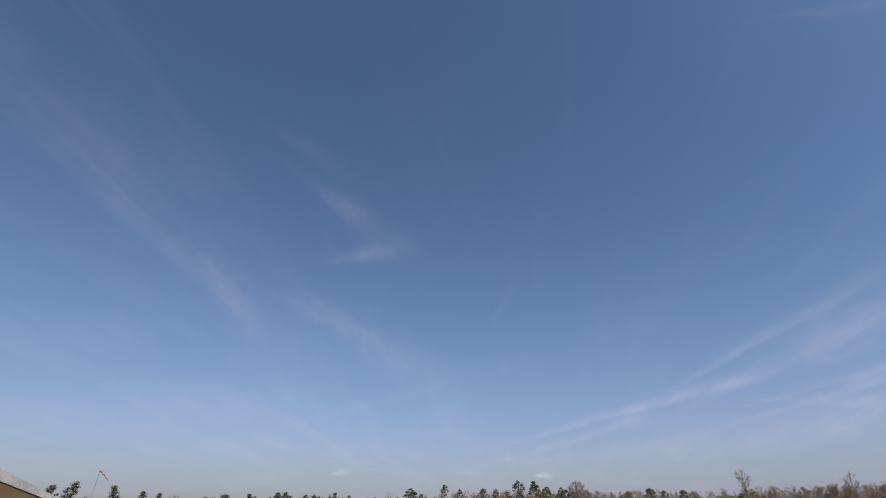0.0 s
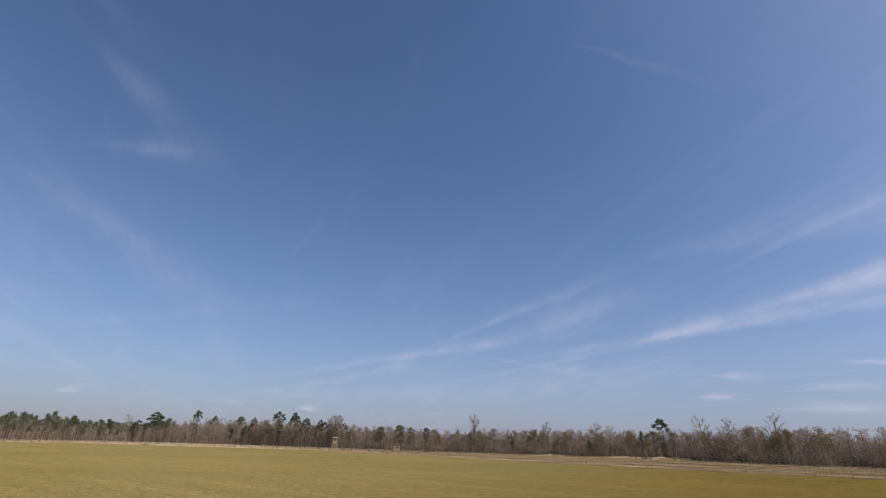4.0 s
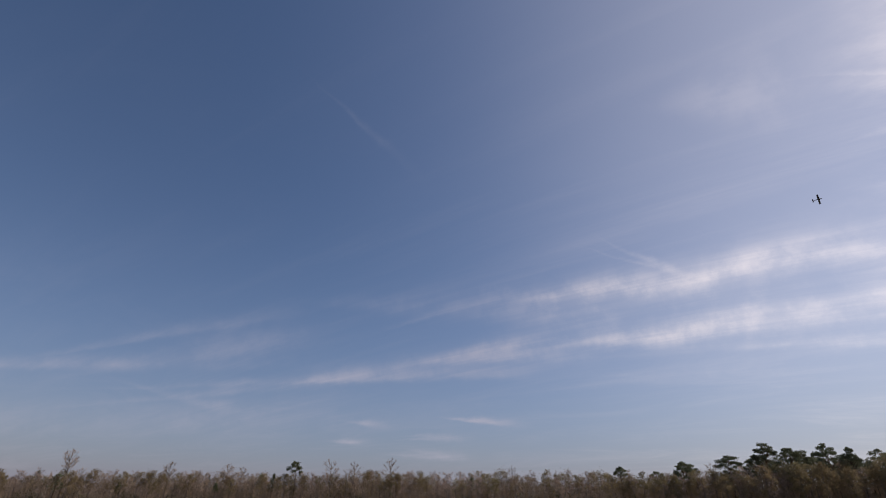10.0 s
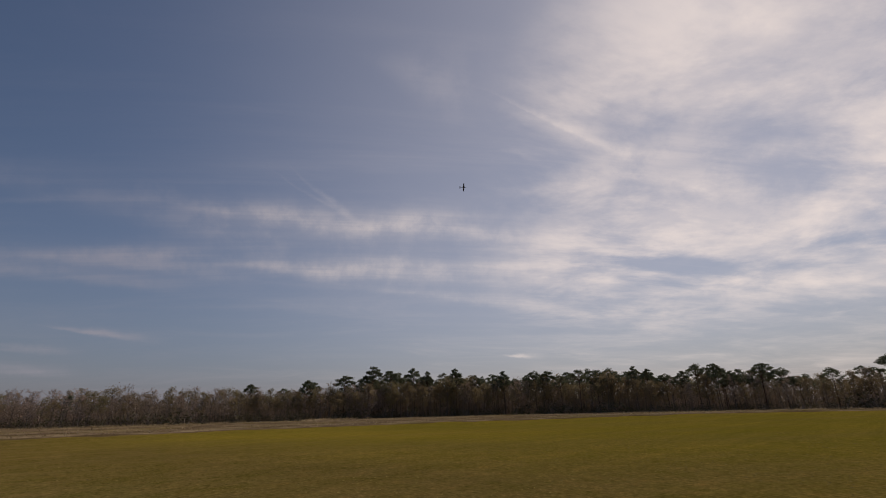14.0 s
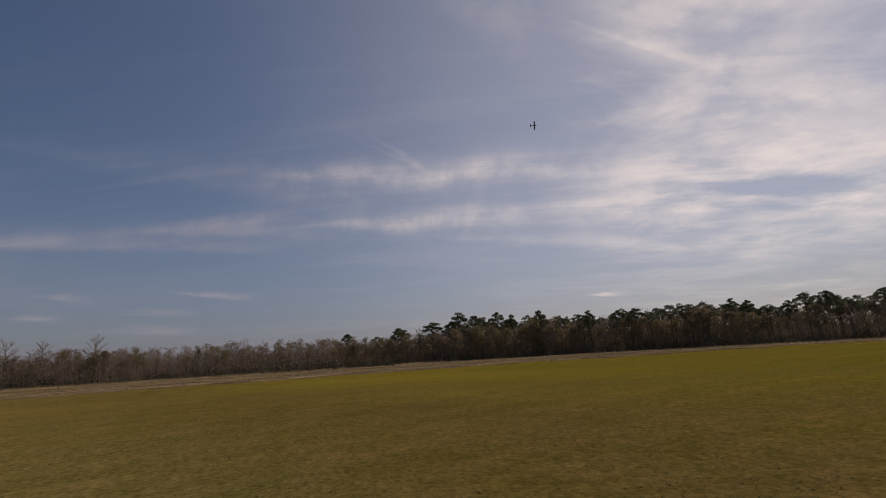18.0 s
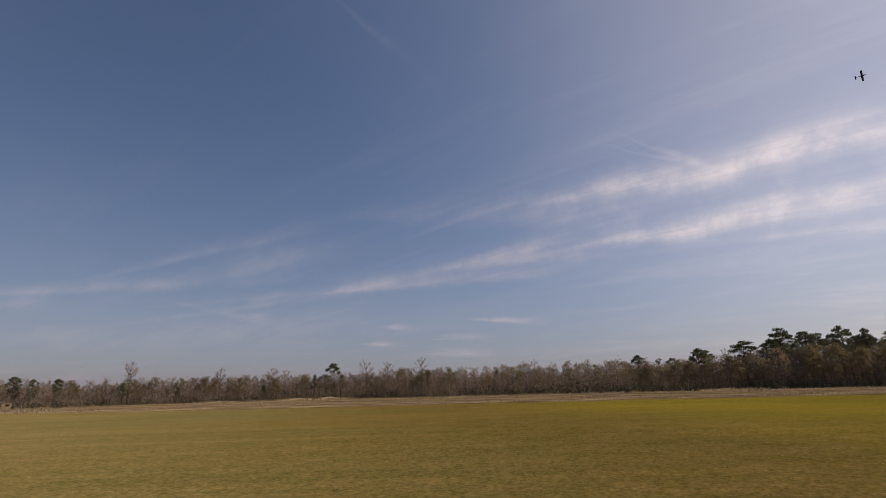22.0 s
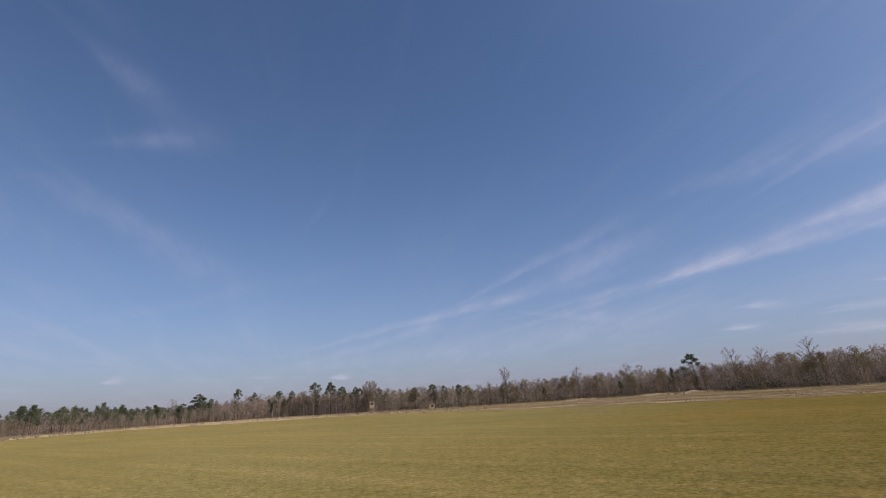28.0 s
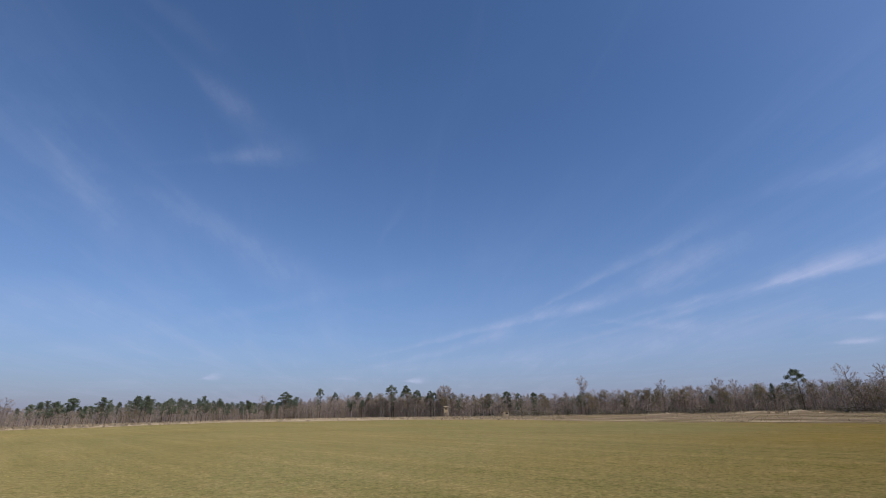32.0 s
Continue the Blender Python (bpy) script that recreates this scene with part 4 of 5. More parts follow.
while az < 160:
    d = along_edge(EDGE, az)
    az += wood_rng.uniform(0.5, 1.4) * (2.0 if az < 20 else 1.15) / d * 57.3
    bush_rows.append((spot(az, d + wood_rng.uniform(-1.5, 9)), wood_rng.uniform(0.5, 1.2) if az < 18 else wood_rng.uniform(0.9, 3.2) if wood_rng.random() < 0.8 else wood_rng.uniform(3, 5), wood_rng.uniform(0.8, 1.5), wood_rng.uniform(0, 6.28)))
under_rows, deep_rows = [], []
for row in range(5):
    az = -48.0
    while az < 160:
        d = along_edge(EDGE, az)
        az += wood_rng.uniform(0.6, 1.4) * (0.9 if az < -24 and row < 2 else 1.9 if az < 84 else 1.35) / d * 57.3
        top = d * math.tan(radians(along_edge(CROWN, az))) + 1.7
        (under_rows if row < 2 else deep_rows).append((spot(az, d + 4 + row * 10 + wood_rng.uniform(0, 9)), top * (wood_rng.uniform(0.55, 1.0) if az > -24 else wood_rng.uniform(0.7, 1.08)), wood_rng.uniform(0.42, 0.7), wood_rng.uniform(0, 6.28)))
slim = [bare_tree(131 + i, bole=0.0125, spread=0.31, first=0.14, limbs=20, twigs=42, wide=0.0036) for i in range(8)]
back_rows = []
for row in range(2):
    az = -48.0
    while az < 160:
        d = along_edge(EDGE, az)
        az += wood_rng.uniform(0.6, 1.4) * 2.2 / d * 57.3
        top = d * math.tan(radians(along_edge(CROWN, az))) + 1.7
        back_rows.append((spot(az, d + 58 + row * 9 + wood_rng.uniform(0, 6)), top * wood_rng.uniform(0.7, 1.0), wood_rng.uniform(0.55, 0.8), wood_rng.uniform(0, 6.28)))
scatter("far_thicket", "dense dim thicket at the back of the woods", "thicket", [thicket(261 + i, 70, 4.0) for i in range(5)], [BARK, UNDER], back_rows)
pole_rows = []
az = -48.0
while az < 84:
    d = along_edge(EDGE, az)
    az += wood_rng.uniform(0.3, 1.7) * (1.7 if az < 32 else 4.0) / d * 57.3
    top = d * math.tan(radians(along_edge(CROWN, az))) + 1.7
    pole_rows.append((spot(az, d + wood_rng.uniform(-0.5, 4)), top * wood_rng.uniform(0.45, 0.95), wood_rng.uniform(0.7, 1.5), wood_rng.uniform(0, 6.28)))
scatter("pale_saplings", "thin pale trunks standing along the front of the woods", "saplings", [slender_tree(301 + i) for i in range(7)], [PALE_BARK, TWIG], pole_rows)
scatter("bare_woods", "dense leafless grey-brown winter woodland", "woods", slim, [PALE_BARK, TWIG], bare_rows)
scatter("dark_boled_woods", "leafless woodland of darker brown trunks", "woods", slim, [BARK, TWIG], brown_rows)
scatter("budding_woods", "woodland trees with olive-brown early buds", "woods", [pine_tree(151 + i, first=0.24 + 0.09 * i, width=0.22 + 0.03 * i, clumps=26, flat=0.95, leaves=40, size=0.028, lean=0.04) for i in range(4)], [BARK, BUD], bud_rows)
scatter("pine_woods", "dark green pines within the woodland", "woods", [pine_tree(171 + i, first=0.34, width=0.19 + 0.05 * (i % 2), clumps=26, leaves=46, size=0.031, flat=0.8, round_top=i % 2 == 0) for i in range(6)], [PINE_BARK, NEEDLE], pine_rows)
scatter("headed_pines", "round-headed dark pines rising through the woodland", "woods", [headed_pine(251 + i, deep=0.24, width=0.18, clumps=19, leaves=90, size=0.023) for i in range(5)], [PINE_BARK, NEEDLE], head_rows)
scatter("undergrowth", "dark brushy undergrowth at the foot of the trees", "undergrowth", [bush(191 + i) for i in range(5)], [BARK, BUSH], bush_rows)
scatter("understory", "grey-brown tangle of saplings and vines inside the woods", "understory", [thicket(211 + i, 230) for i in range(7)], [PALE_BARK, UNDER], under_rows)
scatter("deep_understory", "dark brown tangle deeper inside the woods", "understory", [thicket(231 + i, 120, 2.3) for i in range(7)], [BARK, UNDER], deep_rows)


# ---- rough grass before the woods ----
def tufts(name, label, mat, rows, blades, rng):
    """Upright tufts of grass joined into one mesh. rows: place, height."""
    v = np.empty((len(rows) * blades * 3, 3))
    i = 0
    for p, h in rows:
        for k in range(blades):
            a, o = rng.uniform(0, 6.28), rng.uniform(0, 0.30) * h
            bx, by = p.x + math.cos(a) * o, p.y + math.sin(a) * o
            w, t = h * rng.uniform(0.10, 0.22), rng.uniform(0, 6.28)
            l = h * rng.uniform(0.15, 0.6)
            v[i] = (bx - w * math.cos(t), by - w * math.sin(t), p.z - 0.01)
            v[i + 1] = (bx + w * math.cos(t), by + w * math.sin(t), p.z - 0.01)
            v[i + 2] = (bx + math.cos(a) * l, by + math.sin(a) * l, p.z + h * rng.uniform(0.6, 1.1))
            i += 3
    f = np.arange(len(v)).reshape(-1, 3)
    me = bpy.data.meshes.new(name)
    me.vertices.add(len(v))
    me.vertices.foreach_set("co", v.ravel())
    me.loops.add(f.size)
    me.loops.foreach_set("vertex_index", f.ravel().astype(np.int32))
    me.polygons.add(len(f))
    me.polygons.foreach_set("loop_start", np.arange(0, f.size, 3, dtype=np.int32))
    me.materials.append(mat)
    me.update(calc_edges=True)
    return tagged(new(name, me), label, "grass", kind="stuff")


g_rng = random.Random(21)
BERMS = ((46.5, 10, 9.0, 1.0), (50.0, 9, 6.5, 1.2), (38.5, 9, 8.0, 0.6), (93.0, 12, 8.0, 0.6))     # azimuth, metres before the wood, half length, height
tall, short = [], []
for i in range(5500):
    az = g_rng.uniform(-50, 158) if i % 4 else g_rng.uniform(-36, 24)
    d = along_edge(EDGE, az)
    deep = (d - along_edge(FIELD, az)) * g_rng.random() ** 2.6 if az < 28 else abs(g_rng.gauss(0, 5))
    tall.append((spot(az, d - deep + 2, 0.08), g_rng.uniform(0.15, 0.35) if az > 85 else g_rng.uniform(0.25, 0.6)))
for i in range(1800):
    az = g_rng.uniform(-50, 158)
    lo, hi = along_edge(FIELD, az), along_edge(EDGE, az)
    r = lo + 12 + (hi - lo - 12) * g_rng.random()
    p = spot(az, r, 0.1)
    if noise.noise(Vector((p.x * 0.05, p.y * 0.05, 1.0))) + g_rng.gauss(0, 0.2) > -0.1:
        (short if g_rng.random() < 0.3 else tall).append((p, g_rng.uniform(0.08, 0.2)))
for i in range(9000):
    az = g_rng.uniform(15, 156)
    lo, hi = along_edge(FIELD, az), along_edge(EDGE, az)
    p = spot(az, lo + 9 + (hi - lo - 9) * g_rng.random(), 0.1)
    drift = noise.noise(Vector((p.x * 0.045, p.y * 0.02, 6.0))) + g_rng.gauss(0, 0.10)
    if drift > 0.06:
        short.append((p, g_rng.uniform(0.07, 0.19)))
    elif drift < -0.04:
        tall.append((p, g_rng.uniform(0.08, 0.22)))
for a, back, rx, h in BERMS:
    for i in range(130):
        d = along_edge(EDGE, a) - back
        p = spot(a, d) + Vector((math.cos(radians(a)), -math.sin(radians(a)), 0)) * g_rng.gauss(0, 0.45 * rx) + spot(a, g_rng.uniform(-1.2, 1.2))
        tall.append((p + Vector((0, 0, 0.12)), g_rng.uniform(0.3, 0.4 + 0.6 * h)))
tufts("tall_dry_grass", "tall straw-coloured dry grass along the trees", DRY, tall, 8, g_rng)
tufts("marsh_grass", "brown ragged grass between mown field and woods", MARSH, short, 6, g_rng)

# mown grass: fine blades near the camera's stand, coarser clumps further out
def turf(name, label, mat, n, r0, r1, power, width, height, rng):
    az = rng.uniform(-54, 154, n)
    r = r0 + (r1 - r0) * rng.random(n) ** power
    limit = np.interp(az, *zip(*FIELD))
    keep = r < limit - 1
    az, r = np.radians(az[keep]), r[keep]
    m = len(r)
    x, y = np.sin(az) * r, np.cos(az) * r
    k = (0.5 + 0.5 * r / r1)
    z = np.array([ground_z(a, b) for a, b in zip(x, y)])
    t, w, h = rng.uniform(0, 6.28, m), rng.uniform(*width, m) * k, rng.uniform(*height, m) * k
    lean, la = rng.uniform(0, 0.8, m) * h, rng.uniform(0, 6.28, m)
    v = np.empty((m, 3, 3))
    v[:, 0] = np.stack([x - w * np.cos(t), y - w * np.sin(t), z - 0.012], 1)
    v[:, 1] = np.stack([x + w * np.cos(t), y + w * np.sin(t), z - 0.012], 1)
    v[:, 2] = np.stack([x + lean * np.cos(la), y + lean * np.sin(la), z + h], 1)
    f = np.arange(m * 3)
    me = bpy.data.meshes.new(name)
    me.vertices.add(m * 3)
    me.vertices.foreach_set("co", v.ravel())
    me.loops.add(m * 3)
    me.loops.foreach_set("vertex_index", f.astype(np.int32))
    me.polygons.add(m)
    me.polygons.foreach_set("loop_start", np.arange(0, m * 3, 3, dtype=np.int32))
    me.materials.append(mat)
    me.update(calc_edges=True)
    return tagged(new(name, me), label, "grass", kind="stuff")


def hummocks(name, label, mat, n, rng):
    """Low uneven clods of grass, each a small five-sided cap."""
    az, r = np.radians(rng.uniform(-58, 158, n)), 4.0 + 32.0 * rng.random(n) ** 1.25
    x, y = np.sin(az) * r, np.cos(az) * r
    keep = np.array([noise.noise(Vector((a * 0.3, b * 0.3, 9.0))) for a, b in zip(x, y)]) + rng.normal(0, 0.25, n) > -0.05
    x, y, m = x[keep], y[keep], int(keep.sum())
    rad, h = rng.uniform(0.02, 0.06, m), rng.uniform(0.006, 0.022, m)
    z = np.array([ground_z(a, b) for a, b in zip(x, y)])
    v, f = np.empty((m, 6, 3)), np.empty((m, 5, 3), dtype=np.int32)
    for k in range(5):
        a = 2 * math.pi * k / 5 + rng.uniform(-0.4, 0.4, m)
        q = rad * rng.uniform(0.6, 1.3, m)
        v[:, k] = np.stack([x + np.cos(a) * q, y + np.sin(a) * q, z - 0.012], 1)
        f[:, k] = np.stack([np.arange(m) * 6 + k, np.arange(m) * 6 + (k + 1) % 5, np.arange(m) * 6 + 5], 1)
    v[:, 5] = np.stack([x + rng.normal(0, 0.3, m) * rad, y + rng.normal(0, 0.3, m) * rad, z + h], 1)
    me = bpy.data.meshes.new(name)
    me.vertices.add(m * 6)
    me.vertices.foreach_set("co", v.ravel())
    me.loops.add(m * 15)
    me.loops.foreach_set("vertex_index", f.ravel())
    me.polygons.add(m * 5)
    me.polygons.foreach_set("loop_start", np.arange(0, m * 15, 3, dtype=np.int32))
    me.materials.append(mat)
    me.update(calc_edges=True)
    return tagged(new(name, me), label, "grass", kind="stuff")


t_rng = np.random.default_rng(4)
hummocks("grass_hummocks", "low uneven clods in the mown winter grass", HUMMOCK, 26000, t_rng)
turf("mown_grass", "short yellow-green winter grass blades", BLADE, 120000, 4.0, 46.0, 1.35, (0.006, 0.016), (0.008, 0.024), t_rng)


# ---- built things ----
def early(az, dist, z=0.0):
    """A place seen from where the camera starts."""
    return spot(az, dist, z) + Vector((0, START, 0))



def box(bm, size, at=(0, 0, 0), turn=(0, 0, 0), bevel=0.0):
    res = bmesh.ops.create_cube(bm, size=1.0, matrix=pose(*at, *turn) @ Matrix.Diagonal((*size, 1)))
    if bevel:
        edges = list({e for v in res["verts"] for e in v.link_edges})
        bmesh.ops.bevel(bm, geom=edges, offset=bevel, segments=2, affect="EDGES")
    return bm


def boxed(size, at=(0, 0, 0), turn=(0, 0, 0), bevel=0.0):
    return box(bmesh.new(), size, at, turn, bevel)


def rod(r0, r1, a, b, sides=10):
    bm = bmesh.new()
    a, b = Vector(a), Vector(b)
    m = Matrix.Translation((a + b) / 2) @ (b - a).to_track_quat("Z", "Y").to_matrix().to_4x4()
    bmesh.ops.create_cone(bm, cap_ends=True, segments=sides, radius1=r0, radius2=r1, depth=(b - a).length, matrix=m)
    return bm


def prism(poly, depth):
    """A flat outline in x and z, given thickness along y."""
    bm = bmesh.new()
    front = [bm.verts.new((x, 0, z)) for x, z in poly]
    rear = [bm.verts.new((x, depth, z)) for x, z in poly]
    bm.faces.new(front)
    bm.faces.new(rear[::-1])
    for i in range(len(poly)):
        j = (i + 1) % len(poly)
        bm.faces.new((front[j], front[i], rear[i], rear[j]))
    bmesh.ops.recalc_face_normals(bm, faces=bm.faces)
    return bm


METAL = surface("galvanised_metal", (0.24, 0.24, 0.255), (0.40, 0.40, 0.415), 6.0, rough=0.5, bump=0.05, metal=0.5)
SHEET = surface("underside_boards", (0.075, 0.056, 0.032), (0.135, 0.102, 0.058), 4.0, stretch=(0.2, 2, 1))
BLACK = surface("dark_stained_post", (0.018, 0.016, 0.014), (0.045, 0.04, 0.036), 8.0)
WHITE = surface("white_plastic", (0.84, 0.84, 0.84), (0.91, 0.91, 0.90), 5.0, rough=0.45, bump=0.03)
LUMBER = surface("weathered_lumber", (0.30, 0.22, 0.13), (0.52, 0.40, 0.25), 5.0, stretch=(1, 1, 0.15), vary=0.25)
# dark wood of the log; also the painted shade inside the blinds' windows
LOG_AND_GAP_DARK = surface("dark_log_and_unlit_gap", (0.02, 0.017, 0.014), (0.05, 0.042, 0.034), 5.0)
RED = surface("faded_red_nylon", (0.46, 0.15, 0.13), (0.60, 0.26, 0.23), 5.0, rough=0.8, bump=0.05, through=0.3)
PALE = surface("white_nylon", (0.56, 0.36, 0.33), (0.68, 0.48, 0.45), 5.0, rough=0.8, bump=0.05, through=0.3)
GREEN = surface("green_painted_steel", (0.10, 0.16, 0.09), (0.18, 0.26, 0.15), 5.0, rough=0.6)
GREY = surface("grey_enamel", (0.28, 0.285, 0.30), (0.42, 0.425, 0.44), 4.0, rough=0.55)
SAND = surface("pale_sand", (0.36, 0.29, 0.21), (0.56, 0.47, 0.36), 2.0, bump=0.4, dist=0.05)
YELLOW = surface("yellow_paint", (0.60, 0.42, 0.03), (0.75, 0.55, 0.06), 5.0, rough=0.5)
PLANE_DARK = surface("dark_blue_covering", (0.02, 0.025, 0.045), (0.045, 0.05, 0.08), 5.0, rough=0.35, bump=0)
CLEAR = surface("smoked_canopy", (0.03, 0.035, 0.04), (0.06, 0.065, 0.07), 5.0, rough=0.12, bump=0)


def shelter(az, dist):
    """Open gabled shelter; local x runs along its gable front to the far side, y away from the viewer."""
    s = thing("picnic_shelter", "open gabled shelter with pale metal roof trim and black posts", "shelter", pose(*early(az, dist), 0, 0, -az + 0))
    half, eave, ridge, deep = 5.2, 1.92, 4.27, 30.0
    for side in (-1, 1):
        x0, x1 = (0.25, -half) if side > 0 else (-2 * half - 0.25, -half)
        part("roof_slope", prism([(x0, eave), (x1, ridge + 0.1), (x1, ridge), (x0, eave - 0.1)], deep), METAL, s, "pale grey corrugated metal roof sheet")
        part("ceiling_boards", prism([(x0, eave - 0.104), (x1, ridge - 0.004), (x1, ridge - 0.03), (x0, eave - 0.13)], deep - 0.05), SHEET, s, "tan board underside")
        g = part("gable_trim", prism([(x0, eave + 0.04), (x1, ridge + 0.16), (x1, ridge - 0.42), (x0, eave - 0.08)], -0.04), METAL, s, "light grey metal gable trim")
        g.location.y = -0.01
    # upright brown sheet added in the gable to stand in for the shaded underside
    part("underside_infill", prism([(0.1, eave - 0.1), (-half, ridge - 0.1), (-2 * half - 0.1, eave - 0.1)], 0.05), SHEET, s, "brown upright sheet standing in for the shaded roof underside")
    for x in (-1.9, -5.6, -9.5):
        for y in (0.9, 28.9):
            top = eave - 0.12
            part("post", boxed((0.14, 0.14, top + 0.1), (x, y, top / 2 - 0.05)), BLACK, s)
    for x, y in ((-8.2, 0.9),):
        part("brace", rod(0.07, 0.07, (x + 0.5, y, 0.9), (x + 0.05, y, 1.83), 6), BLACK, s)
    return s


shelter(-34.9, 25)


def wind_sock(az, dist, h):
    s = thing("windsock", "faded red and white windsock hanging from a steel pole", "windsock", pose(*early(az, dist), 0, 0, -az))
    part("pole", rod(0.05, 0.04, (0, 0, 2.6), (0, 0, h)), METAL, s)
    part("pole_base", rod(0.11, 0.09, (0, 0, -0.1), (0, 0, 2.7)), GREEN, s, "green painted lower pole")
    part("hoop", rod(0.16, 0.16, (0.05, 0, h - 0.02), (0.11, 0, h - 0.08), 14), METAL, s)
    a, d = Vector((0.1, 0, h - 0.08)), Vector((0.80, 0, -0.60)).normalized()
    for i in range(5):
        l0, l1 = i * 0.31, (i + 1) * 0.31
        p0, p1 = a + d * l0 + Vector((0, 0, -0.012 * i * i)), a + d * l1 + Vector((0, 0, -0.012 * (i + 1) ** 2))
        part("sock_band", rod(0.15 - 0.02 * i, 0.13 - 0.02 * i, p0, p1, 12), RED if i % 2 == 0 else PALE, s, "red band" if i % 2 == 0 else "white band")
    return s


wind_sock(-33.7, 90, 7.5)


def plastic_chair():
    c = thing("plastic_chair", "white moulded plastic garden chair on the grass", "chair", group="row of white chairs")
    part("seat", boxed((0.20, 0.24, 0.035), (0, -0.10, 0.40), (4, 0, 0), 0.012), WHITE, c)
    back = bmesh.new()
    box(back, (0.20, 0.04, 0.68), (0, -0.23, 0.60), (1.5, 0, 0), 0.018)
    part("backrest", back, WHITE, c, "tall white slab back leaning away")
    for sx in (-1, 1):
        part("front_leg", rod(0.022, 0.028, (sx * 0.09, 0.03, 0), (sx * 0.08, 0.0, 0.40), 8), WHITE, c)
        part("rear_leg", rod(0.022, 0.028, (sx * 0.09, -0.25, 0), (sx * 0.08, -0.19, 0.40), 8), WHITE, c)
    return c


row_at = [(-28.87, 25.7), (-28.53, 20.6), (-28.36, 19.4), (-27.94, 16.6), (-27.59, 14.9), (-27.30, 13.9), (-26.77, 12.0), (-26.16, 10.3)]
first_chair = plastic_chair()
for i, (a, d) in enumerate(row_at):
    m = pose(*early(a + 0.28, d), 0, 0, 84 + 4 * math.sin(i * 2.3))
    if i == 0:
        first_chair.matrix_basis = m
    else:
        copy_thing(first_chair, m)


def hunting_tower(az, dist):
    """A boxed lookout on legs at the wood's edge."""
    t = thing("lookout_tower", "raised wooden hunting blind with flat roof and dark windows", "hunting blind", pose(*spot(az, dist), 0, 0, -az) @ Matrix.Diagonal((0.60, 0.60, 0.80, 1)))
    for sx in (-1, 1):
        for sy in (0, 1):
            part("leg", boxed((0.16, 0.16, 2.6), (sx * 0.95, sy * 1.9 + 0.05, 1.25)), LUMBER, t)
        part("brace", rod(0.06, 0.06, (sx * 0.95, 0.0, 0.3), (-sx * 0.95, 0.0, 2.2), 6), LUMBER, t)
    part("platform", boxed((2.3, 2.3, 0.14), (0, 1.0, 2.45)), LUMBER, t)
    walls = bmesh.new()
    for x, z, w, h in ((0, 2.95, 2.1, 0.9), (0, 4.25, 2.1, 0.35), (-0.85, 3.73, 0.4, 0.7), (0.85, 3.73, 0.4, 0.7), (0, 3.73, 0.25, 0.7)):
        box(walls, (w, 0.06, h), (x, 0.0, z))
    box(walls, (0.06, 1.94, 1.9), (-1.02, 1.0, 3.48))
    box(walls, (0.06, 1.94, 1.9), (1.02, 1.0, 3.48))
    box(walls, (1.98, 0.06, 1.9), (0, 1.94, 3.48))
    cabin = part("cabin", walls, LUMBER, t, "tan plywood cabin walls")
    # solid dark panels close the gaps, their colour standing for the cabin's shade
    for sx in (-1, 1):
        part("window_dark_panel", boxed((0.52, 0.02, 0.68), (sx * 0.39, 0.055, 3.73)), LOG_AND_GAP_DARK, cabin, "near-black panel painted as the window's unlit inside")
    part("roof", boxed((2.7, 2.7, 0.12), (0, 1.0, 4.5), (3, 0, 0)), LUMBER, t)
    ladder = part("ladder", boxed((0.05, 0.07, 2.5), (0.02, -0.1, 1.2)), LUMBER, t)
    part("ladder_rail", boxed((0.05, 0.07, 2.5), (0.58, -0.1, 1.2)), LUMBER, ladder)
    for i in range(6):
        part("rung", boxed((0.51, 0.05, 0.05), (0.3, -0.1, 0.3 + 0.36 * i)), LUMBER, ladder)
    return t


hunting_tower(14.5, 152)


def ground_blind(az, dist):
    b = thing("ground_blind", "low box hunting blind of pale weathered plywood", "hunting blind", pose(*spot(az, dist), 0, 0, -az) @ Matrix.Diagonal((0.95, 0.95, 1.25, 1)))
    part("skid", boxed((2.3, 0.12, 0.14), (0, 0.2, 0.07)), LUMBER, b)
    part("skid", boxed((2.3, 0.12, 0.14), (0, 1.3, 0.07)), LUMBER, b)
    cabin = part("cabin", boxed((2.1, 1.5, 1.45), (0, 0.75, 0.86), (0, 0, 0), 0.02), LUMBER, b)
    # the cabin is closed here; a dark plate paints the slot's shaded inside
    part("window_dark_panel", boxed((0.8, 0.02, 0.4), (0.2, -0.004, 1.1)), LOG_AND_GAP_DARK, cabin, "near-black plate painted as the slot window's unlit inside")
    part("roof", boxed((2.4, 1.8, 0.08), (0, 0.75, 1.64), (-4, 0, 0)), LUMBER, b)
    return b


ground_blind(21.4, 165)


def utility_bin(az, dist):
    b = thing("utility_trailer_box", "dark grey enclosed box with a scuffed lid beside the shelter", "storage box", pose(*early(az, dist), 0, 0, -az))
    part("body", boxed((2.4, 1.2, 1.15), (-1.2, 0.6, 0.68), (0, 0, 0), 0.03), GREY, b)
    part("lid", boxed((2.55, 1.35, 0.09), (-1.2, 0.6, 1.3), (0, 0, 0), 0.02), GREY, b, "scuffed grey lid")
    for x in (-2.1, -0.3):
        for y in (0.2, 1.0):
            part("foot", boxed((0.16, 0.16, 0.14), (x, y, 0.05)), BLACK, b)
    return b


utility_bin(-35.7, 36)


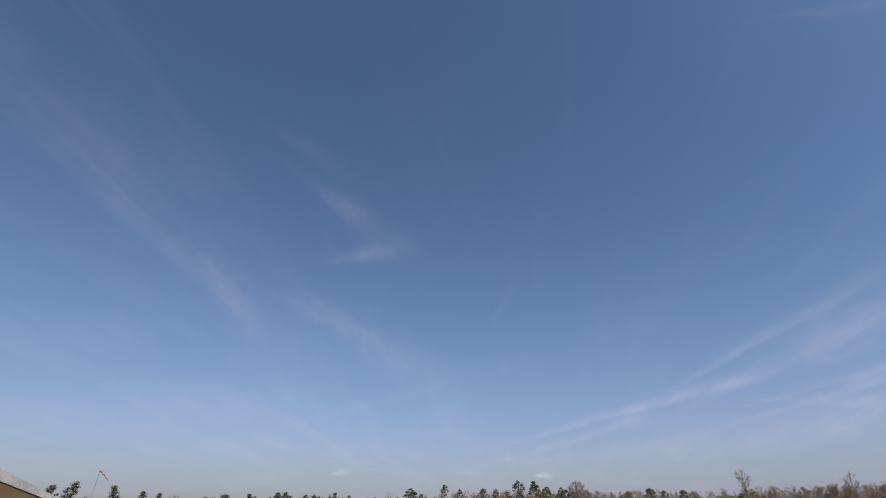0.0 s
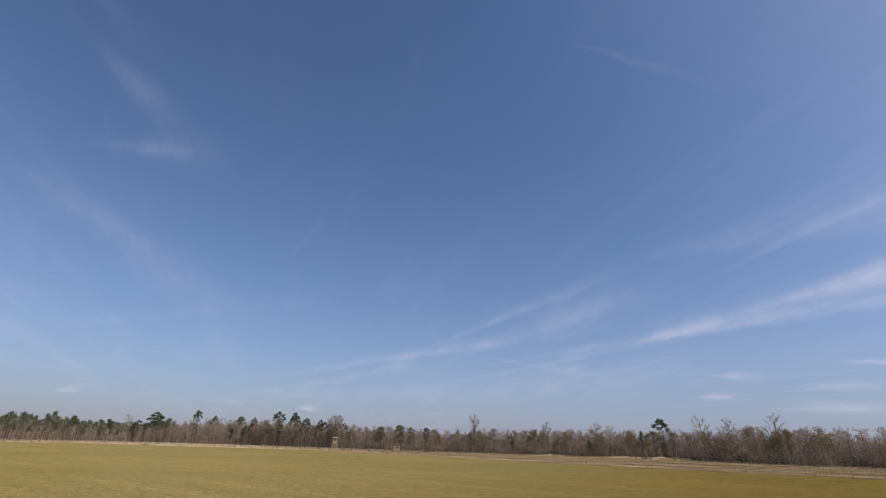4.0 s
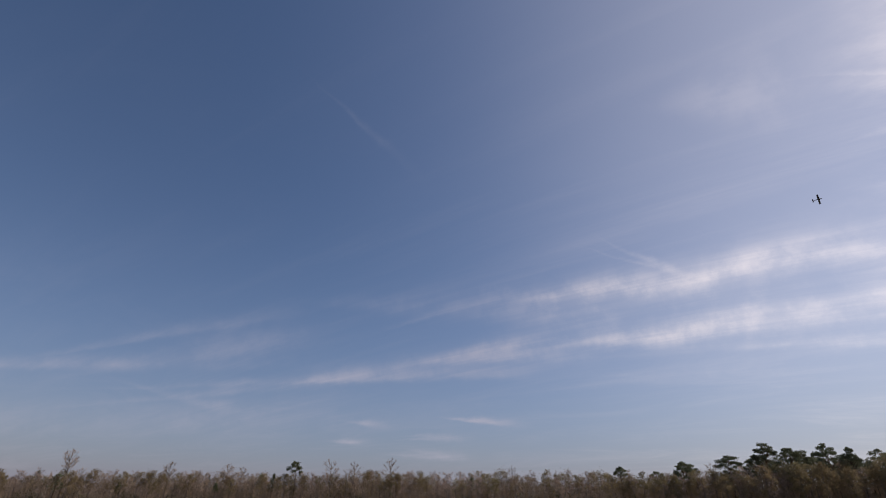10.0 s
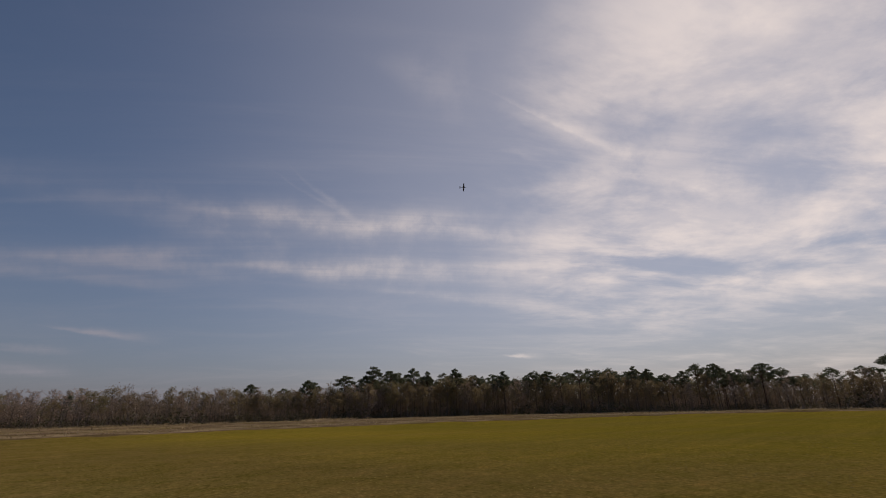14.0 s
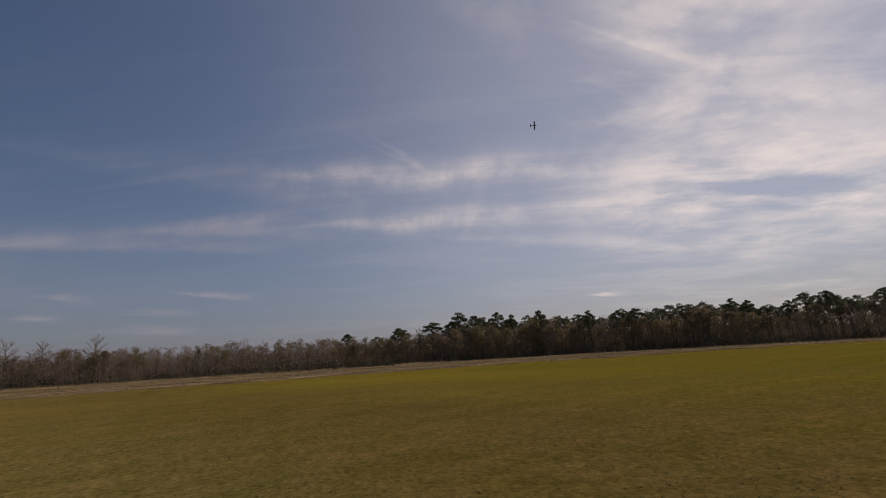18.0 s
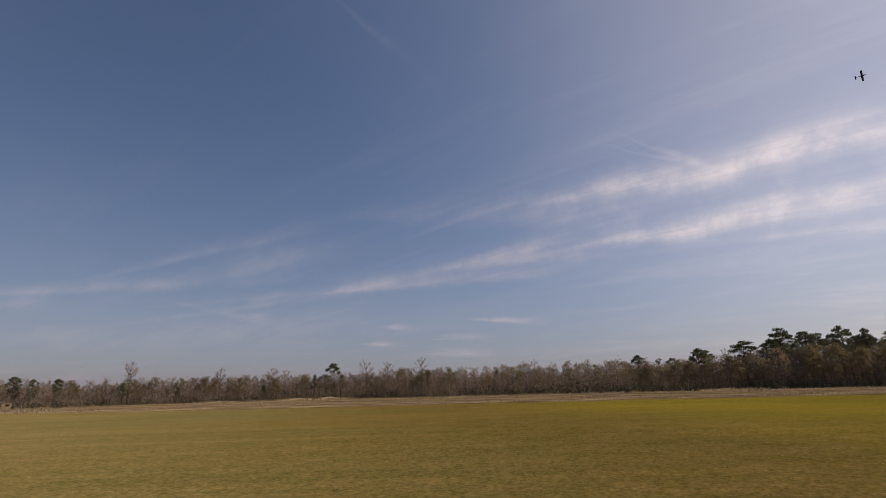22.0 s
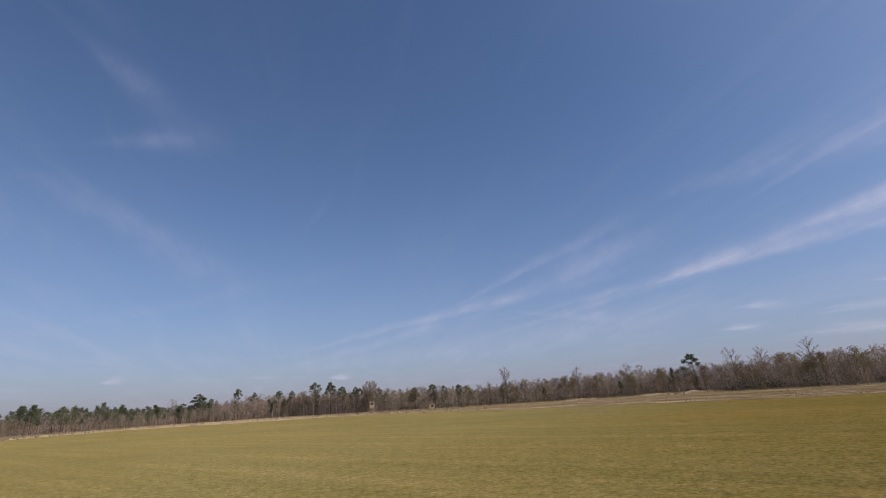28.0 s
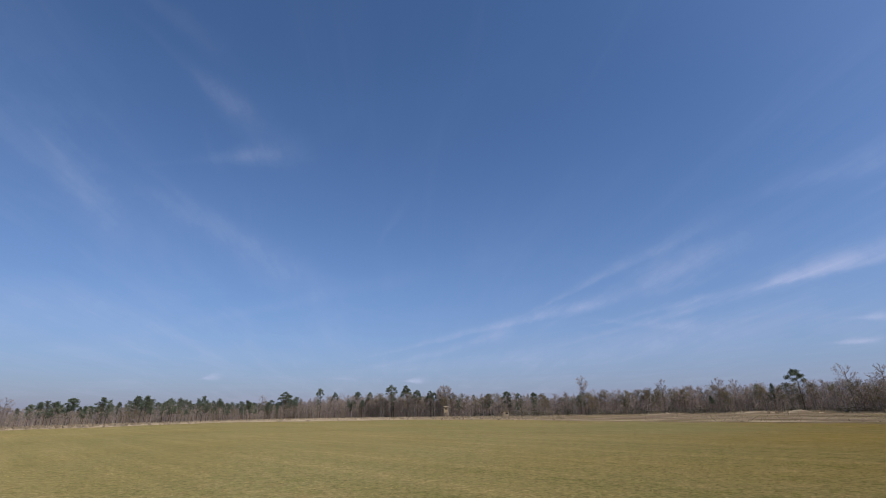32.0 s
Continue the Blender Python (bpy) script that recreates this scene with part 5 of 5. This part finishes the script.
def heap(name, label, az, dist, rx, ry, h, mat, seed):
    bm = bmesh.new()
    bmesh.ops.create_icosphere(bm, subdivisions=4, radius=1.0)
    for v in bm.verts:
        n = noise.noise(v.co * 1.6 + Vector((seed, 0, 0)))
        r = math.hypot(v.co.x, v.co.y)
        v.co = Vector((v.co.x * rx * (1 + 0.2 * n), v.co.y * ry * (1 + 0.2 * n), -0.05 + (h * max(0.0, 1 - r) ** 0.85 * (1 + 0.3 * n) if v.co.z > 0 else 0)))
    me = bpy.data.meshes.new(name)
    bm.to_mesh(me)
    bm.free()
    me.materials.append(mat)
    for p in me.polygons:
        p.use_smooth = True
    ob = new(name, me)
    ob.matrix_basis = pose(*(early(az, dist) if name == "sand_pile" else spot(az, dist)), 0, 0, -az)
    return tagged(ob, label, "mound")


heap("sand_pile", "low heap of pale sand beside the shelter", -34.5, 46, 3.0, 1.6, 1.35, SAND, 3)
for i, (a, back, rx, h) in enumerate(BERMS):
    heap("grassy_berm", "long low berm of dry grass before the trees", a, along_edge(EDGE, a) - back, rx, 2.4, h, VERGE, 5 + i)

timber = thing("fallen_log", "dark weathered log lying on the mown grass", "log", pose(*early(-31.3, 50), 0, 0, 22) @ Matrix.Diagonal((0.55, 0.8, 0.8, 1)))
part("log_trunk", rod(0.13, 0.10, (-1.2, 0, 0.10), (1.2, 0, 0.10), 9), LOG_AND_GAP_DARK, timber)
part("branch_stub", rod(0.05, 0.03, (0.3, 0, 0.15), (0.6, 0.12, 0.36), 6), LOG_AND_GAP_DARK, timber)
board = thing("plank", "pale plank lying on the grass", "plank", pose(*early(-32.7, 34), 0, 0, 24))
part("board", boxed((1.6, 0.25, 0.05), (0, 0, 0.03), (0, 0, 0), 0.006), SAND, board)
stake = thing("marker_post", "short yellow marker post by the shelter", "post", pose(*early(-34.75, 34)))
part("stake", boxed((0.10, 0.10, 0.85), (0, 0, 0.4), (0, 0, 0), 0.012), YELLOW, stake)
part("cap", boxed((0.12, 0.12, 0.03), (0, 0, 0.84), (0, 0, 0), 0.005), YELLOW, stake)


def fence_post(az, dist, h):
    p = thing("fence_post", "weathered pale wooden post in rough grass", "post", pose(*spot(az, dist), 2, 1, az * 7), "posts in the rough grass")
    part("stake", boxed((0.13, 0.13, h + 0.2), (0, 0, h / 2 - 0.1), (0, 0, 0), 0.015), LUMBER, p)
    part("post_top", boxed((0.10, 0.10, 0.04), (0, 0, h + 0.015), (0, 0, 0), 0.01), LUMBER, p)


for a, d, h in ((24.2, 180, 1.1), (25.8, 178, 1.0), (27.6, 176, 1.0), (40.3, 160, 1.0), (49.0, 130, 1.1), (57.9, 120, 1.0), (71.5, 100, 0.8), (95.0, 110, 0.8)):
    fence_post(a, d, h)


def model_aircraft(at, heading, bank, climb, span=2.0):
    """A high-wing radio-controlled aeroplane in flight; local x is ahead."""
    k = span / 2.0
    a = thing("model_aeroplane", "dark high-wing model aeroplane flying above the field", "model aeroplane", Matrix.Translation(at) @ pose(0, 0, 0, bank, climb, heading) @ Matrix.Scale(k, 4))
    fus = bmesh.new()
    rings = [(0.62, 0.05, 0.0), (0.55, 0.09, 0.0), (0.25, 0.12, 0.02), (-0.1, 0.11, 0.02), (-0.5, 0.06, 0.04), (-0.85, 0.025, 0.06)]
    loops = []
    for x, r, z in rings:
        loops.append([fus.verts.new((x, r * 0.8 * math.cos(t), z + r * math.sin(t))) for t in [2 * math.pi * j / 12 for j in range(12)]])
    for q, w in zip(loops, loops[1:]):
        for j in range(12):
            fus.faces.new((q[j], q[(j + 1) % 12], w[(j + 1) % 12], w[j]))
    fus.faces.new(loops[0])
    fus.faces.new(loops[-1][::-1])
    bmesh.ops.recalc_face_normals(fus, faces=fus.faces)
    part("fuselage", fus, PLANE_DARK, a)
    part("canopy", boxed((0.24, 0.15, 0.08), (0.22, 0, 0.12), (0, 0, 0), 0.03), CLEAR, a, "smoked cabin glazing")
    for s in (-1, 1):
        part("wing", boxed((0.30, 1.0, 0.035), (0.10, s * 0.5, 0.17 + 0.02), (s * 2.5, 0, 0), 0.012), PLANE_DARK, a)
        part("wing_strut", rod(0.008, 0.008, (0.1, s * 0.07, -0.06), (0.1, s * 0.5, 0.18), 6), PLANE_DARK, a)
        part("landing_gear_leg", rod(0.012, 0.010, (0.28, s * 0.06, -0.08), (0.30, s * 0.2, -0.24), 6), PLANE_DARK, a)
        part("wheel", rod(0.06, 0.06, (0.30, s * 0.185, -0.25), (0.30, s * 0.22, -0.25), 14), BLACK, a)
    part("tailplane", boxed((0.19, 0.66, 0.02), (-0.80, 0, 0.08), (0, 0, 0), 0.006), PLANE_DARK, a)
    part("fin", prism([(-0.68, 0.08), (-0.90, 0.08), (-0.92, 0.32), (-0.80, 0.32)], 0.018), PLANE_DARK, a)
    part("spinner", rod(0.045, 0.01, (0.61, 0, 0), (0.70, 0, 0), 12), BLACK, a)
    part("propeller", boxed((0.015, 0.30, 0.03), (0.655, 0, 0), (35, 0, 0), 0.005), BLACK, a)
    return a


model_aircraft(aim(110.0, 26.5) * 95 + Vector(EYE), 250, -70, 4, 1.6)
